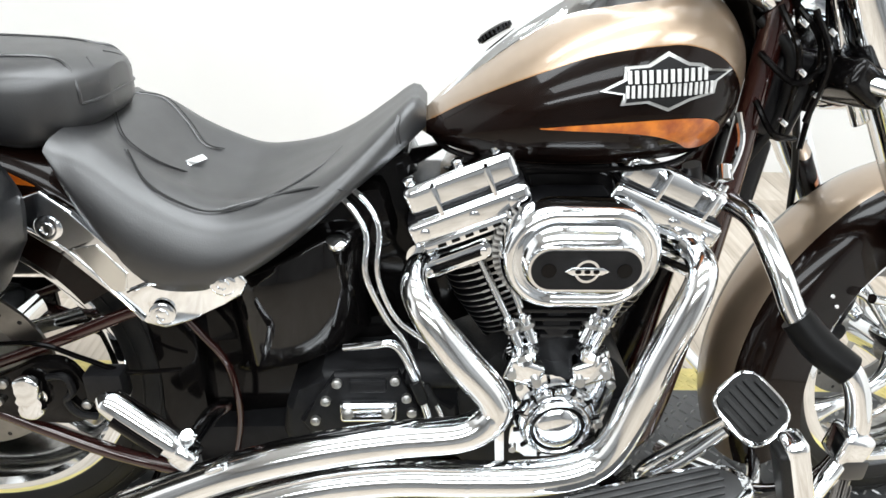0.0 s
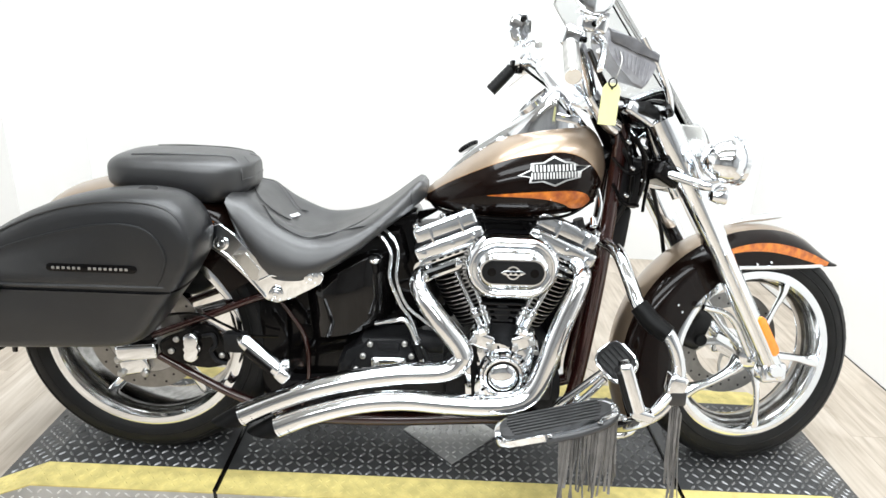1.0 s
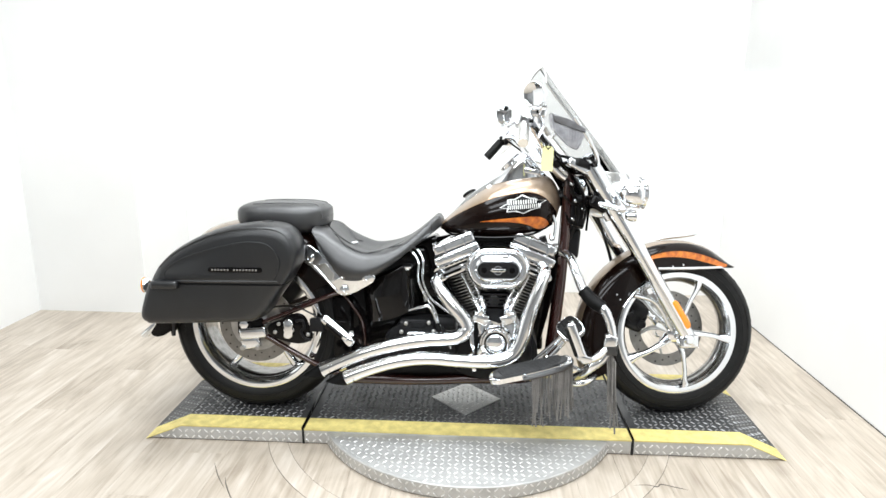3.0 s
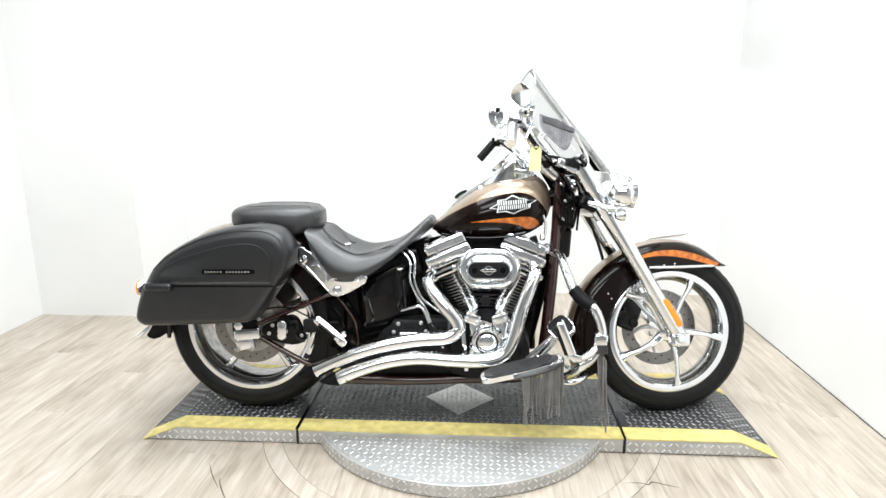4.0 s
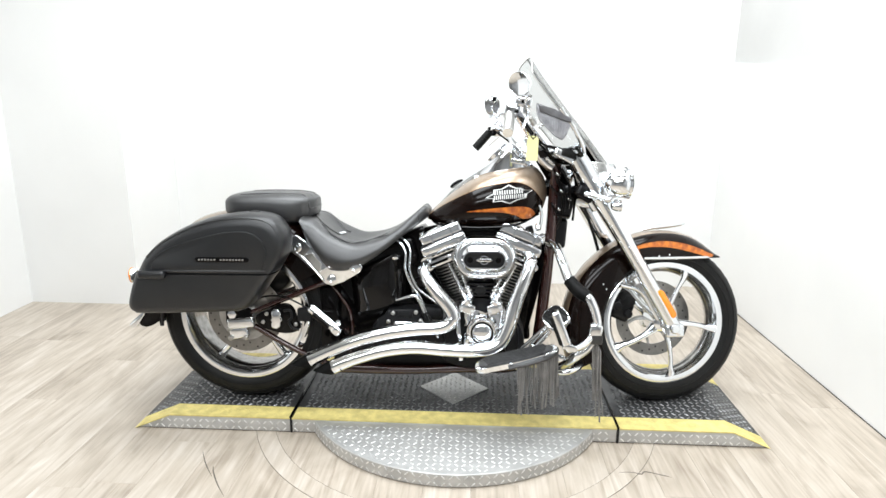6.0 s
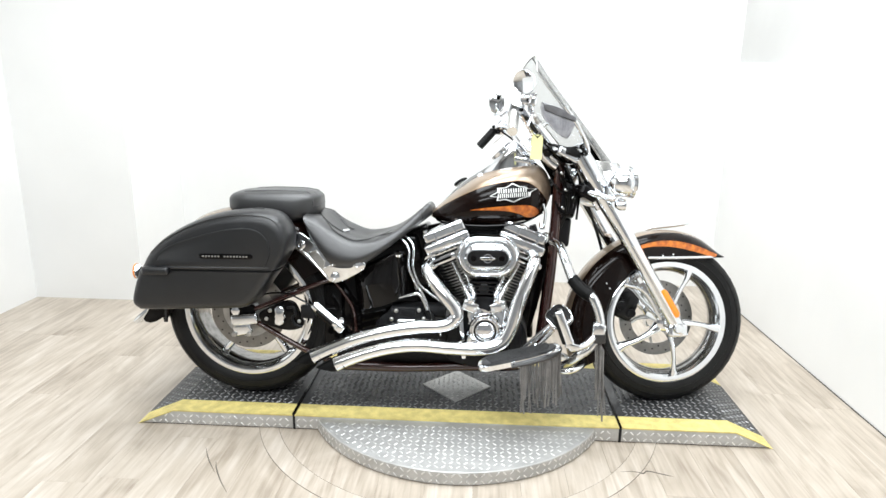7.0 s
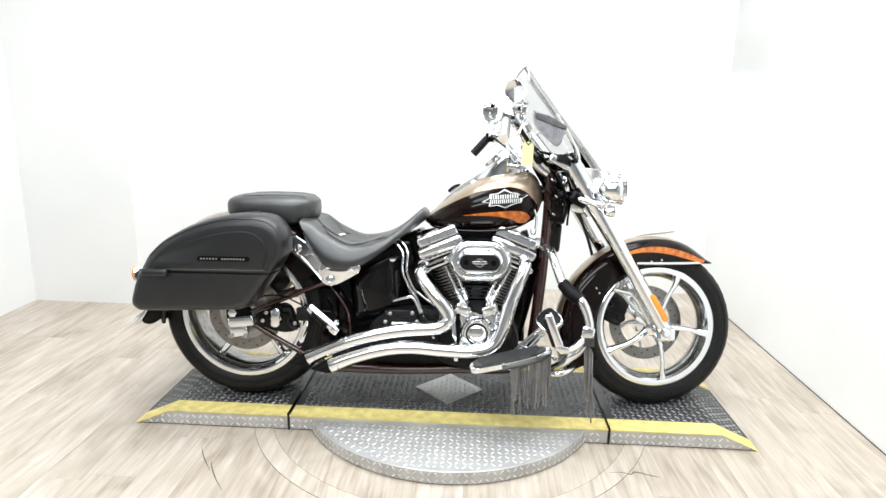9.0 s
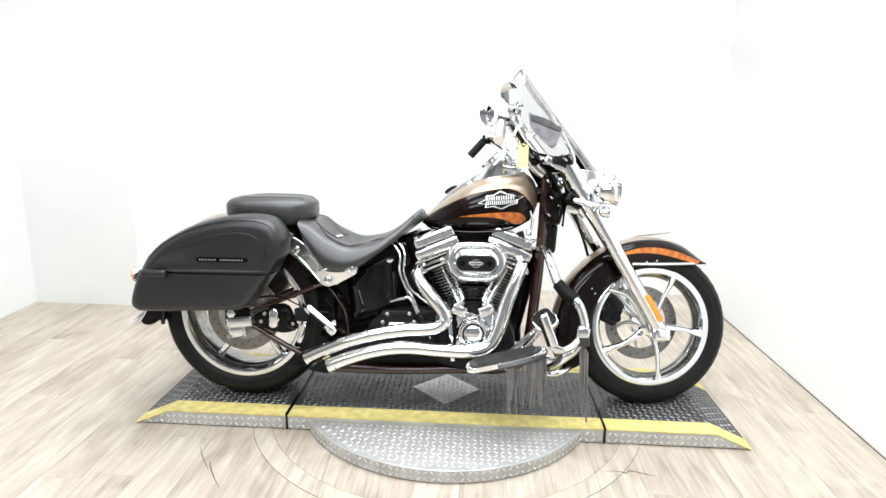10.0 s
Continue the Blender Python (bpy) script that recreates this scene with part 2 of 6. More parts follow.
def curve_at(knots, x):
    """Smooth height over x through knots of (x, value)."""
    return float(np.interp(x, *zip(*FINE[id(knots)]))) if id(knots) in FINE else curve_make(knots, x)


FINE, KEPT = {}, []


def curve_make(knots, x):
    FINE[id(knots)] = [tuple(p) for p in spline(knots, 10)]
    KEPT.append(knots)
    return curve_at(knots, x)


# ---------- the room ----------
def slab(name, lo, hi, mat, m=None, label="", smooth=0):
    c, s = [(a + b) / 2 for a, b in zip(lo, hi)], [b - a for a, b in zip(lo, hi)]
    ob = part(name, rbox(c, s, 0), mat, None, label, smooth)
    if m is not None:
        ob.matrix_world = m
    return tagged(ob, kind="structure")


WEST, PILLAR, NORTH, EAST = -2.52, 1.07, 1.665, 1.592        # inner faces of the bay
slab("floor", (-3.6, -6.2, -0.2), (3.2, 2.0, -0.006), GAP, label="dark base under the pale planks")
slab("wall_north", (-1.87, NORTH, -0.2), (2.0, NORTH + 0.15, 3.0), WHITE_WALL, label="plain white painted back wall")
slab("wall_pillar", (WEST, PILLAR, -0.2), (-1.87, NORTH + 0.15, 3.0), WHITE_WALL, label="white boxed-out wall section")
slab("wall_west", (WEST - 0.15, -1.6, -0.2), (WEST, NORTH + 0.15, 3.0), WHITE_WALL, label="plain white side wall")
# walls outside the bay are unseen, added for what the chrome reflects
slab("wall_west_far", (-3.6, -6.2, -0.2), (-3.45, -1.6, 3.0), UNSEEN_ROOM, label="unseen added wall for the reflections")
slab("wall_return", (-3.6, -1.75, -0.2), (WEST, -1.6, 3.0), UNSEEN_ROOM, label="unseen added return wall")
slab("wall_east", (EAST + 0.022, -1.3, -0.2), (EAST + 0.17, NORTH, 3.0), GREY_WALL, label="side wall with its shading put into a pale grey")
lining = part("wall_panel", plate([(-1.3, -0.2), (NORTH, -0.2), (NORTH, 1.405), (-1.3, 1.235)], 0.0, 0.022, 0.0015, 1, Matrix(((0, 1, 0, EAST), (1, 0, 0, 0), (0, 0, 1, 0), (0, 0, 0, 1)))), WHITE_WALL, None, "white wall lining with a slightly falling top edge", 0)
tagged(lining, kind="structure")
slab("trim", (EAST - 0.003, -1.3, 0.0), (EAST, NORTH, 0.003), GAP, label="dark gap strip at the foot of the wall lining")
slab("wall_east_far", (2.4, -6.2, -0.2), (2.55, -1.3, 3.0), UNSEEN_ROOM, label="unseen added wall for the reflections")
slab("wall_east_return", (EAST, -1.45, -0.2), (2.55, -1.3, 3.0), UNSEEN_ROOM, label="unseen added return wall")
slab("wall_south", (-3.6, -6.35, -0.2), (3.4, -6.2, 3.0), UNSEEN_ROOM, label="unseen added end wall for the reflections")
slab("ceiling", (-3.6, -6.35, 3.0), (3.4, 2.0, 3.1), CEILING, label="white ceiling")


# ---------- the display platform ----------
TOP = 0.06


def lugs(area, step, length, width, high, z, keep, turn=0.0, upright=None):
    """Raised lens-shaped lugs of tread plate, crosswise in turn. area: x0, y0, x1, y1."""
    verts, faces = [], []
    x0, y0, x1, y1 = area
    nx, ny = int((x1 - x0) / step), int((y1 - y0) / step)
    for i in range(nx + 1):
        for j in range(ny + 1):
            x, y = x0 + i * step, y0 + j * step
            if not keep(x, y):
                continue
            a = radians(45 if (i + j) % 2 else -45) + turn
            ca, sa = math.cos(a), math.sin(a)
            base = len(verts)
            ring = [(-0.5, 0), (-0.25, 0.42), (0.25, 0.42), (0.5, 0), (0.25, -0.42), (-0.25, -0.42)]
            pts = [(length * u, width * v, 0) for u, v in ring] + [(-length * 0.28, 0, high), (length * 0.28, 0, high)]
            for u, v, w in pts:
                verts.append((x + u * ca - v * sa, y + u * sa + v * ca, z(x, y) + w))
            for f in ((0, 1, 6), (1, 2, 7, 6), (2, 3, 7), (3, 4, 7), (4, 5, 6, 7), (5, 0, 6)):
                faces.append([base + k for k in f][::-1])
    me = bpy.data.meshes.new("lugs")
    me.from_pydata([upright(v) for v in verts] if upright else verts, [], faces)
    return me


def lug_part(name, me, mat, parent):
    me.materials.append(mat)
    ob = new(name, me)
    ob.parent = parent
    return tagged(ob, kind="stuff")


FRONT, BACK = -0.276, 0.285
STRIPE0, STRIPE1 = -0.196, 0.212     # inner edges of the yellow stripes
SLOPE0, SLOPE1 = -1.040, 1.000      # where the ramps begin to fall
TIP0, TIP1 = -1.178, 1.136          # where they meet the floor


def top_z(x, y=0):
    if x < SLOPE0:
        return TOP * max(0.0, (x - TIP0) / (SLOPE0 - TIP0))
    if x > SLOPE1:
        return TOP * max(0.0, (TIP1 - x) / (TIP1 - SLOPE1))
    return TOP


def platform_section(name, xs, label):
    """A long box of tread plate: dark top, yellow edge stripes, bright skirts."""
    th = thing(name, label, "display platform", "platform sections")
    low = [(x, max(0.0, top_z(x) - 0.004)) for x in xs]
    foot = [xs[0] + (0.05 if xs[0] == TIP0 else 0.004), xs[-1] - (0.05 if xs[-1] == TIP1 else 0.004)]
    # inset black strip stands in for the contact shadow along the floor
    part("base", plate([(foot[0], 0.0), (foot[1], 0.0), (foot[1] - 0.012, 0.010), (foot[0] + 0.012, 0.010)], FRONT + 0.005, BACK - 0.005, 0.0), GAP, th, "black strip that draws the shadow line under the skirt")
    tip = 0.0175        # the sloping ends run out just above the floor
    outline = [(xs[0] + (tip if xs[0] == TIP0 else 0), 0.0035)] + [p for p in low if p[1] > 0.004] + [(xs[-1] - (tip if xs[-1] == TIP1 else 0), 0.0035)]
    part("skirt", plate(outline, FRONT, BACK, 0.002), TREAD, th, "bright tread plate skirt")

    def strip(y0, y1, t0=0.005):
        o = [(x, top_z(x)) for x in xs] + [(x, max(top_z(x) - t0, -0.001)) for x in reversed(xs)]
        return plate(o, y0, y1, 0.0)

    part("tread_top", strip(STRIPE0, STRIPE1), TREAD_DARK, th, "worn dark tread plate", 0)
    part("stripe", strip(FRONT - 0.003, STRIPE0), YELLOW, th, "scuffed yellow edge stripe", 0)
    part("stripe", strip(STRIPE1, BACK + 0.003), YELLOW, th, "scuffed yellow edge stripe", 0)
    x0, x1 = xs[0] + 0.012, xs[-1] - 0.012
    lug_part("tread_pattern", lugs((x0, STRIPE0 + 0.01, x1, STRIPE1 - 0.01), 0.0235, 0.0215, 0.0080, 0.0030, top_z, lambda x, y: x0 < x < x1), LUG, th)
    for y0 in (FRONT + 0.016, STRIPE1 + 0.014):
        lug_part("stripe_pattern", lugs((x0, y0, x1, y0 + 0.045), 0.0195, 0.0160, 0.0058, 0.0012, top_z, lambda x, y: True), YELLOW, th)
    up = lambda v: (v[0], FRONT - v[2], v[1])
    lug_part("skirt_pattern", lugs((x0, 0.013, x1, 0.05), 0.024, 0.0195, 0.0062, 0.0016, lambda x, y: 0.0, lambda x, y: y + 0.008 < top_z(x), upright=up), BRIGHT_LUG, th)
    return th


platform_section("ramp_section", [TIP0, SLOPE0, -0.593], "sloping tread-plate ramp section with a yellow edge")
platform_section("centre_section", [-0.584, 0.592], "dark tread-plate platform section with yellow edges")
platform_section("ramp_section", [0.602, SLOPE1, TIP1], "sloping tread-plate ramp section with a yellow edge")
for sx, rod in ((-0.5885, 0.0062), (0.597, 0.0045)):
    seal = thing("joint_seal", "black rubber seal in the platform joint", "seal", "platform seals")
    part("strip", rbox((sx, (FRONT + BACK) / 2, TOP / 2 - 0.004), (0.0085, BACK - FRONT - 0.001, TOP - 0.004), 0.001), GAP, seal)
    part("rod", tube([(sx, FRONT, TOP + 0.001), (sx, -0.05, TOP + 0.002), (sx, BACK, TOP + 0.001)], rod, 8, 3), GLOSS, seal)

insert = thing("diamond_plate", "bright square steel plate set cornerwise in the platform", "plate")
part("plate", moved(rbox((0, 0, 0), (0.196, 0.196, 0.004), 0.001), pose(0.0, 0.0, TOP + 0.002, 0, 0, 45)), TREAD, insert)
lug_part("tread_pattern", lugs((-0.13, -0.13, 0.13, 0.13), 0.0195, 0.0160, 0.0056, 0.0018, lambda x, y: TOP + 0.004, lambda x, y: abs(x) + abs(y) < 0.126), BRIGHT_LUG, insert)

DISC_AT, DISC_R = (0.004, 0.0), 0.575
turntable = thing("turntable", "round tread-plate turntable under the platform", "turntable")
# smaller black disc under the drum in place of its contact shadow
part("base", lathe([(0.0, 0.0), (DISC_R - 0.006, 0.0), (DISC_R - 0.006, 0.01), (0.0, 0.01)], (*DISC_AT, 0), (0, 0, 1), 128), GAP, turntable, "black disc that draws the shadow gap under the drum")
part("drum", lathe([(0.0, 0.004), (DISC_R, 0.004), (DISC_R, 0.046), (DISC_R - 0.003, 0.049), (0.0, 0.049)], (*DISC_AT, 0), (0, 0, 1), 128), TREAD, turntable)
lug_part("tread_pattern", lugs((-0.6, -0.57, 0.61, -0.285), 0.024, 0.0200, 0.0068, 0.0015, lambda x, y: 0.049,
         lambda x, y: math.hypot(x - DISC_AT[0], y - DISC_AT[1]) < DISC_R - 0.012), BRIGHT_LUG, turntable)


def round_rim(v):
    a = v[0] / DISC_R
    r = DISC_R + v[2]
    return (DISC_AT[0] + r * math.sin(a), DISC_AT[1] - r * math.cos(a), v[1])


lug_part("rim_pattern", lugs((-0.62, 0.012, 0.62, 0.04), 0.024, 0.0195, 0.0062, 0.0016, lambda x, y: 0.0, lambda x, y: True, upright=round_rim), BRIGHT_LUG, turntable)

# ---------- the motorcycle ----------
# local axes: x ahead, y to its left, z up from the contact line; it leans on its stand
LEAN = 6.2
BIKE = thing("motorcycle", "brown and champagne cruiser motorcycle with chrome engine, leaning slightly", "motorcycle",
             m=Matrix.Translation((0, -0.031, TOP)) @ pose(0, 0, 0, -LEAN, 0, 1.9))
RAKE, STEER = radians(31), 20.0
HEAD = Vector((0.37, 0, 0.85))
AXIS = Vector((-math.sin(RAKE), 0, math.cos(RAKE)))
S = Matrix.Translation(HEAD) @ Matrix.Rotation(radians(STEER), 4, AXIS) @ Matrix.Translation(-HEAD)
HUB_R, HUB_F = (-0.805, 0, 0.305), (0.782, 0, 0.281)


def at(bm):
    return bm


def turned(bm):
    return moved(bm, S)


S_WHEEL = Matrix.Translation(HEAD) @ Matrix.Rotation(radians(13), 4, AXIS) @ Matrix.Translation(-HEAD)


def steered(bm):
    return moved(bm, S_WHEEL)


def wheel(name, hub, r_tyre, r_rim, half, place, label):
    """A tyre on a polished five-spoke rim."""
    ax = (0, 1, 0)
    lip = [(r_rim, 0.0), (r_rim - 0.006, -0.003), (r_rim - 0.022, 0.0), (r_rim - 0.028, 0.010), (r_rim - 0.024, 0.016), (r_rim, 0.014)]
    rim = part(name, place(lathe([(r, -half + h) for r, h in lip], hub, ax, 96, True)), CHROME, BIKE, label)
    part("far_lip", place(lathe([(r, half - h) for r, h in lip], hub, ax, 96, True)), CHROME, rim)
    part("rim_barrel", place(lathe([(r_rim - 0.024, -half + 0.012), (r_rim - 0.036, -half + 0.026), (r_rim - 0.042, -half + 0.05), (r_rim - 0.042, half - 0.05), (r_rim - 0.036, half - 0.026), (r_rim - 0.024, half - 0.012),
                                    (r_rim - 0.018, half - 0.014), (r_rim - 0.030, 0.0), (r_rim - 0.018, -half + 0.014)], hub, ax, 96, True)), BARREL, rim, "polished rim barrel, its dark reflections put into the colour")
    prof = [(r_rim - 0.004, -half + 0.002)]
    tw = half * 1.12
    depth = r_tyre - r_rim
    for k in range(13):
        a = math.pi * k / 12
        prof.append((r_rim + depth * (0.18 + 0.82 * math.sin(a) ** 0.62), -tw * math.copysign(abs(math.cos(a)) ** 0.75, math.cos(a))))
    prof.append((r_rim - 0.004, half - 0.002))
    tyre = part("tyre", place(lathe(prof, hub, ax, 96, True)), RUBBER, rim, "black road tyre with shallow tread grooves")
    for f, h in ((0.30, 0.992), (0.60, 0.952)):
        yb = -tw * h
        part("sidewall_bead", place(lathe([(r_rim + depth * f + 0.0018 * math.cos(q), yb + 0.0018 * math.sin(q)) for q in (math.pi * 2 * k / 6 for k in range(6))], hub, ax, 96, True)), RUBBER, tyre)
    grooves = []
    for k in range(46):
        for side in (-1, 1):
            a = math.pi * 2 * (k + 0.25 * side) / 46
            pts = [(hub[0] + (r_rim + depth * g) * math.cos(a + w), side * tw * h, hub[2] + (r_rim + depth * g) * math.sin(a + w)) for g, h, w in ((0.834, 0.775, 0.0), (0.924, 0.598, 0.035), (0.978, 0.360, 0.05))]
            grooves.append(tube(pts, [0.0009, 0.0014, 0.0009], 6, 3))
    tagged(part("tread_grooves", place(joined(*grooves)), GAP, tyre), kind="stuff")
    return rim


# rear wheel
rw = wheel("rear_wheel", HUB_R, 0.341, 0.258, 0.088, at, "chrome rear wheel with a wide tyre")
for k in range(5):
    a = radians(72 * k + 20)
    c, s_ = math.cos(a), math.sin(a)
    pts = [(HUB_R[0] + r * c - off * s_, y, HUB_R[2] + r * s_ + off * c) for r, y, off in ((0.03, -0.02, 0), (0.09, -0.045, 0.008), (0.16, -0.05, 0.008), (0.215, -0.04, 0))]
    part("spoke", tube(pts, [0.024, 0.016, 0.013, 0.017], 10, 6, flat=0.8), CHROME, rw)
part("hub", lathe([(0.0, -0.1), (0.03, -0.1), (0.045, -0.08), (0.045, 0.08), (0.0, 0.08)], HUB_R, (0, 1, 0), 32), CHROME, rw)


def brake_disc(hub, y, place, parent, r=0.146, carrier=POLISHED):
    prof = [(r, y), (r, y + 0.005), (r - 0.045, y + 0.005), (r - 0.045, y)]
    part("brake_disc", place(lathe(prof, hub, (0, 1, 0), 64, True)), DISC, parent, "drilled steel brake disc")
    for k in range(30):
        a = 2 * math.pi * k / 30
        rr = r - 0.012 - 0.011 * (k % 3)
        part("drill_hole", place(lathe([(0.0, -0.0005), (0.0035, -0.0005), (0.0035, 0.0062), (0.0, 0.0062)], (hub[0] + rr * math.cos(a), y, hub[2] + rr * math.sin(a)), (0, 1, 0), 8)), GAP, parent)
    if carrier is None:
        for k in range(5):
            a = radians(72 * k + 30)
            part("carrier_arm", place(tube([(hub[0] + q * math.cos(a + w), y + 0.006, hub[2] + q * math.sin(a + w)) for q, w in ((0.03, 0.0), (0.07, 0.12), (r - 0.038, 0.3))], [0.012, 0.009, 0.008], 8, 4, flat=0.5)), STEEL, parent)
        return
    part("disc_carrier", place(lathe([(r - 0.04, y + 0.001), (r - 0.04, y + 0.004), (0.03, y + 0.012), (0.03, y + 0.008)], hub, (0, 1, 0), 40, True)), carrier, parent)


brake_disc(HUB_R, -0.082, at, rw, 0.150, STEEL)

# front wheel
fw = wheel("front_wheel", HUB_F, 0.303, 0.229, 0.052, steered, "chrome five-spoke front wheel turned to its left")
for k in range(5):
    a = radians(72 * k - 8)
    c, s_ = math.cos(a), math.sin(a)
    pts = [(HUB_F[0] + r * c - off * s_, y, HUB_F[2] + r * s_ + off * c) for r, y, off in ((0.02, -0.035, 0), (0.07, -0.05, 0.006), (0.13, -0.05, 0.006), (0.175, -0.045, 0), (0.2, -0.036, 0))]
    part("spoke", steered(tube(pts, [0.026, 0.014, 0.011, 0.014, 0.022], 10, 6, flat=0.7)), CHROME, fw)
part("hub", steered(lathe([(0.0, -0.07), (0.022, -0.07), (0.04, -0.055), (0.04, 0.06), (0.0, 0.06)], HUB_F, (0, 1, 0), 32)), CHROME, fw)
brake_disc(HUB_F, 0.058, steered, fw, 0.146, None)

# ---- tank ----
CREST = [(-0.092, 0.690), (-0.04, 0.738), (0.02, 0.786), (0.09, 0.832), (0.164, 0.862), (0.24, 0.876), (0.30, 0.868), (0.335, 0.838), (0.352, 0.79)]
UNDER = [(-0.092, 0.672), (-0.04, 0.661), (0.05, 0.656), (0.14, 0.660), (0.22, 0.668), (0.29, 0.682), (0.33, 0.712), (0.352, 0.76)]
WIDE = [(-0.092, 0.035), (-0.06, 0.075), (0.0, 0.112), (0.08, 0.140), (0.16, 0.152), (0.24, 0.150), (0.30, 0.132), (0.335, 0.095), (0.352, 0.04)]


def tank_y(x, z):
    zt, zb, w = curve_at(CREST, x), curve_at(UNDER, x), curve_at(WIDE, x)
    s = min(1.0, max(0.0, (z - zb) / (zt - zb)))
    if s > 0.36:
        return w * max(0.0, 1 - ((s - 0.36) / 0.64) ** 2.3) ** 0.52
    return w * (1 - 0.22 * ((0.36 - s) / 0.36) ** 2)


def tank_body():
    rings = []
    for i in range(61):
        x = -0.092 + 0.444 * (1 - math.cos(math.pi * i / 60)) / 2
        zt, zb = curve_at(CREST, x), curve_at(UNDER, x)
        hs = [math.sin(math.pi / 2 * k / 24) for k in range(25)]
        right = [(x, -tank_y(x, zb + (zt - zb) * h), zb + (zt - zb) * h) for h in hs]
        left = [(x, -p[1], p[2]) for p in right[::-1][1:]]
        rings.append(right + left)
    return skin(rings)


def tank_patch(lo, hi, x0, x1, lift, side=-1, n=60, rows=14):
    """A painted panel that follows the tank's side between two curves of (x, z)."""
    bm = bmesh.new()
    grid = []
    for i in range(n + 1):
        x = x0 + (x1 - x0) * i / n
        a, b = curve_at(lo, x), curve_at(hi, x)
        b = max(a + 1e-5, min(b, curve_at(CREST, x) - 0.004))
        grid.append([bm.verts.new((x, side * (tank_y(x, a + (b - a) * k / rows) + lift), a + (b - a) * k / rows)) for k in range(rows + 1)])
    for p, q in zip(grid, grid[1:]):
        for k in range(rows):
            bm.faces.new((p[k], p[k + 1], q[k + 1], q[k]))
    return bm


tank = part("fuel_tank", tank_body(), BEIGE, BIKE, "champagne fuel tank with dark brown sides and orange flames")
EDGE = [(-0.088, 0.688), (-0.037, 0.724), (0.028, 0.760), (0.10, 0.792), (0.148, 0.806), (0.20, 0.815), (0.241, 0.817), (0.28, 0.806), (0.31, 0.782), (0.335, 0.745)]
UNDER_IN = [(x, z + 0.001) for x, z in UNDER]
PIN = [(x, z + 0.0014) for x, z in EDGE]
for side in (-1, 1):
    part("side_panel", tank_patch(UNDER_IN, EDGE, -0.086, 0.334, 0.0008, side), BROWN, tank, "dark brown painted panel")
    FLAME_LO = [(0.060, 0.7115), (0.14, 0.7135), (0.20, 0.710), (0.24, 0.699), (0.262, 0.687), (0.29, 0.688), (0.307, 0.703)]
    FLAME_HI = [(0.060, 0.7125), (0.11, 0.721), (0.16, 0.727), (0.22, 0.732), (0.268, 0.732), (0.296, 0.722), (0.307, 0.705)]
    part("flame", tank_patch(FLAME_LO, FLAME_HI, 0.061, 0.3065, 0.0018, side), ORANGE, tank, "orange flame panel")
    part("pinstripe", tank_patch(EDGE, PIN, -0.08, 0.32, 0.0012, side, rows=2), GOLD, tank)

# ---- seat ----
SEAT_TOP = [(-0.556, 0.688), (-0.51, 0.676), (-0.45, 0.634), (-0.376, 0.601), (-0.32, 0.600), (-0.254, 0.617), (-0.20, 0.646), (-0.145, 0.690), (-0.105, 0.722), (-0.086, 0.710)]
SEAT_LOW = [(-0.556, 0.668), (-0.532, 0.607), (-0.498, 0.548), (-0.451, 0.506), (-0.40, 0.498), (-0.347, 0.507), (-0.295, 0.534), (-0.243, 0.569), (-0.192, 0.609), (-0.142, 0.643), (-0.086, 0.685)]
SEAT_W = [(-0.556, 0.145), (-0.51, 0.165), (-0.45, 0.18), (-0.376, 0.184), (-0.30, 0.175), (-0.23, 0.150), (-0.17, 0.115), (-0.12, 0.08), (-0.086, 0.05)]


def seat_ring(x):
    zt, zl, w = curve_at(SEAT_TOP, x), curve_at(SEAT_LOW, x), curve_at(SEAT_W, x)
    h = zt - zl
    dish = 0.020 * math.exp(-((x + 0.39) / 0.10) ** 2)
    half = [(0.0, zt - dish), (0.34 * w, zt - dish * 0.7), (0.62 * w, zt + 0.01 * h), (0.79 * w, zt - 0.07 * h), (0.90 * w, zt - 0.21 * h), (0.965 * w, zt - 0.42 * h), (1.0 * w, zt - 0.66 * h), (0.99 * w, zt - 0.86 * h), (0.95 * w, zl)]
    fine = [tuple(p) for p in spline(half, 3)]
    right = [(x, -y, z) for y, z in fine]
    left = [(x, y, z) for y, z in fine]
    return right[::-1] + left[1:]


seat = part("rider_seat", skin([seat_ring(-0.556 + 0.470 * i / 46) for i in range(47)]), LEATHER, BIKE, "black vinyl bucket seat with stitched seams")


def pillion():
    top = [(-0.853, 0.746), (-0.818, 0.763), (-0.718, 0.768), (-0.618, 0.768), (-0.548, 0.763), (-0.503, 0.747)]
    low = [(-0.853, 0.706), (-0.828, 0.688), (-0.75, 0.680), (-0.67, 0.668), (-0.595, 0.652), (-0.54, 0.666), (-0.503, 0.694)]
    rings = []
    for i in range(41):
        x = -0.853 + 0.350 * (1 - math.cos(math.pi * i / 40)) / 2
        zt, zl = curve_at(top, x), curve_at(low, x)
        w = 0.112 * max(0.0, 1 - abs((x + 0.678) / 0.1765) ** (6 if x < -0.678 else 3.2)) ** (0.3 if x < -0.678 else 0.42) + 0.004
        zc, hh = (zt + zl) / 2, (zt - zl) / 2
        rings.append([(x, y, z + (0.004 * max(0.0, 1 - (y / w) ** 2) if z > zc else 0)) for y, z in oval(0, zc, w, hh, 44, 4.2)])
    return skin(rings)


pil = part("pillion_seat", moved(pillion(), Matrix.Translation((-0.014, 0, 0))), LEATHER, BIKE, "black vinyl pillion pad")

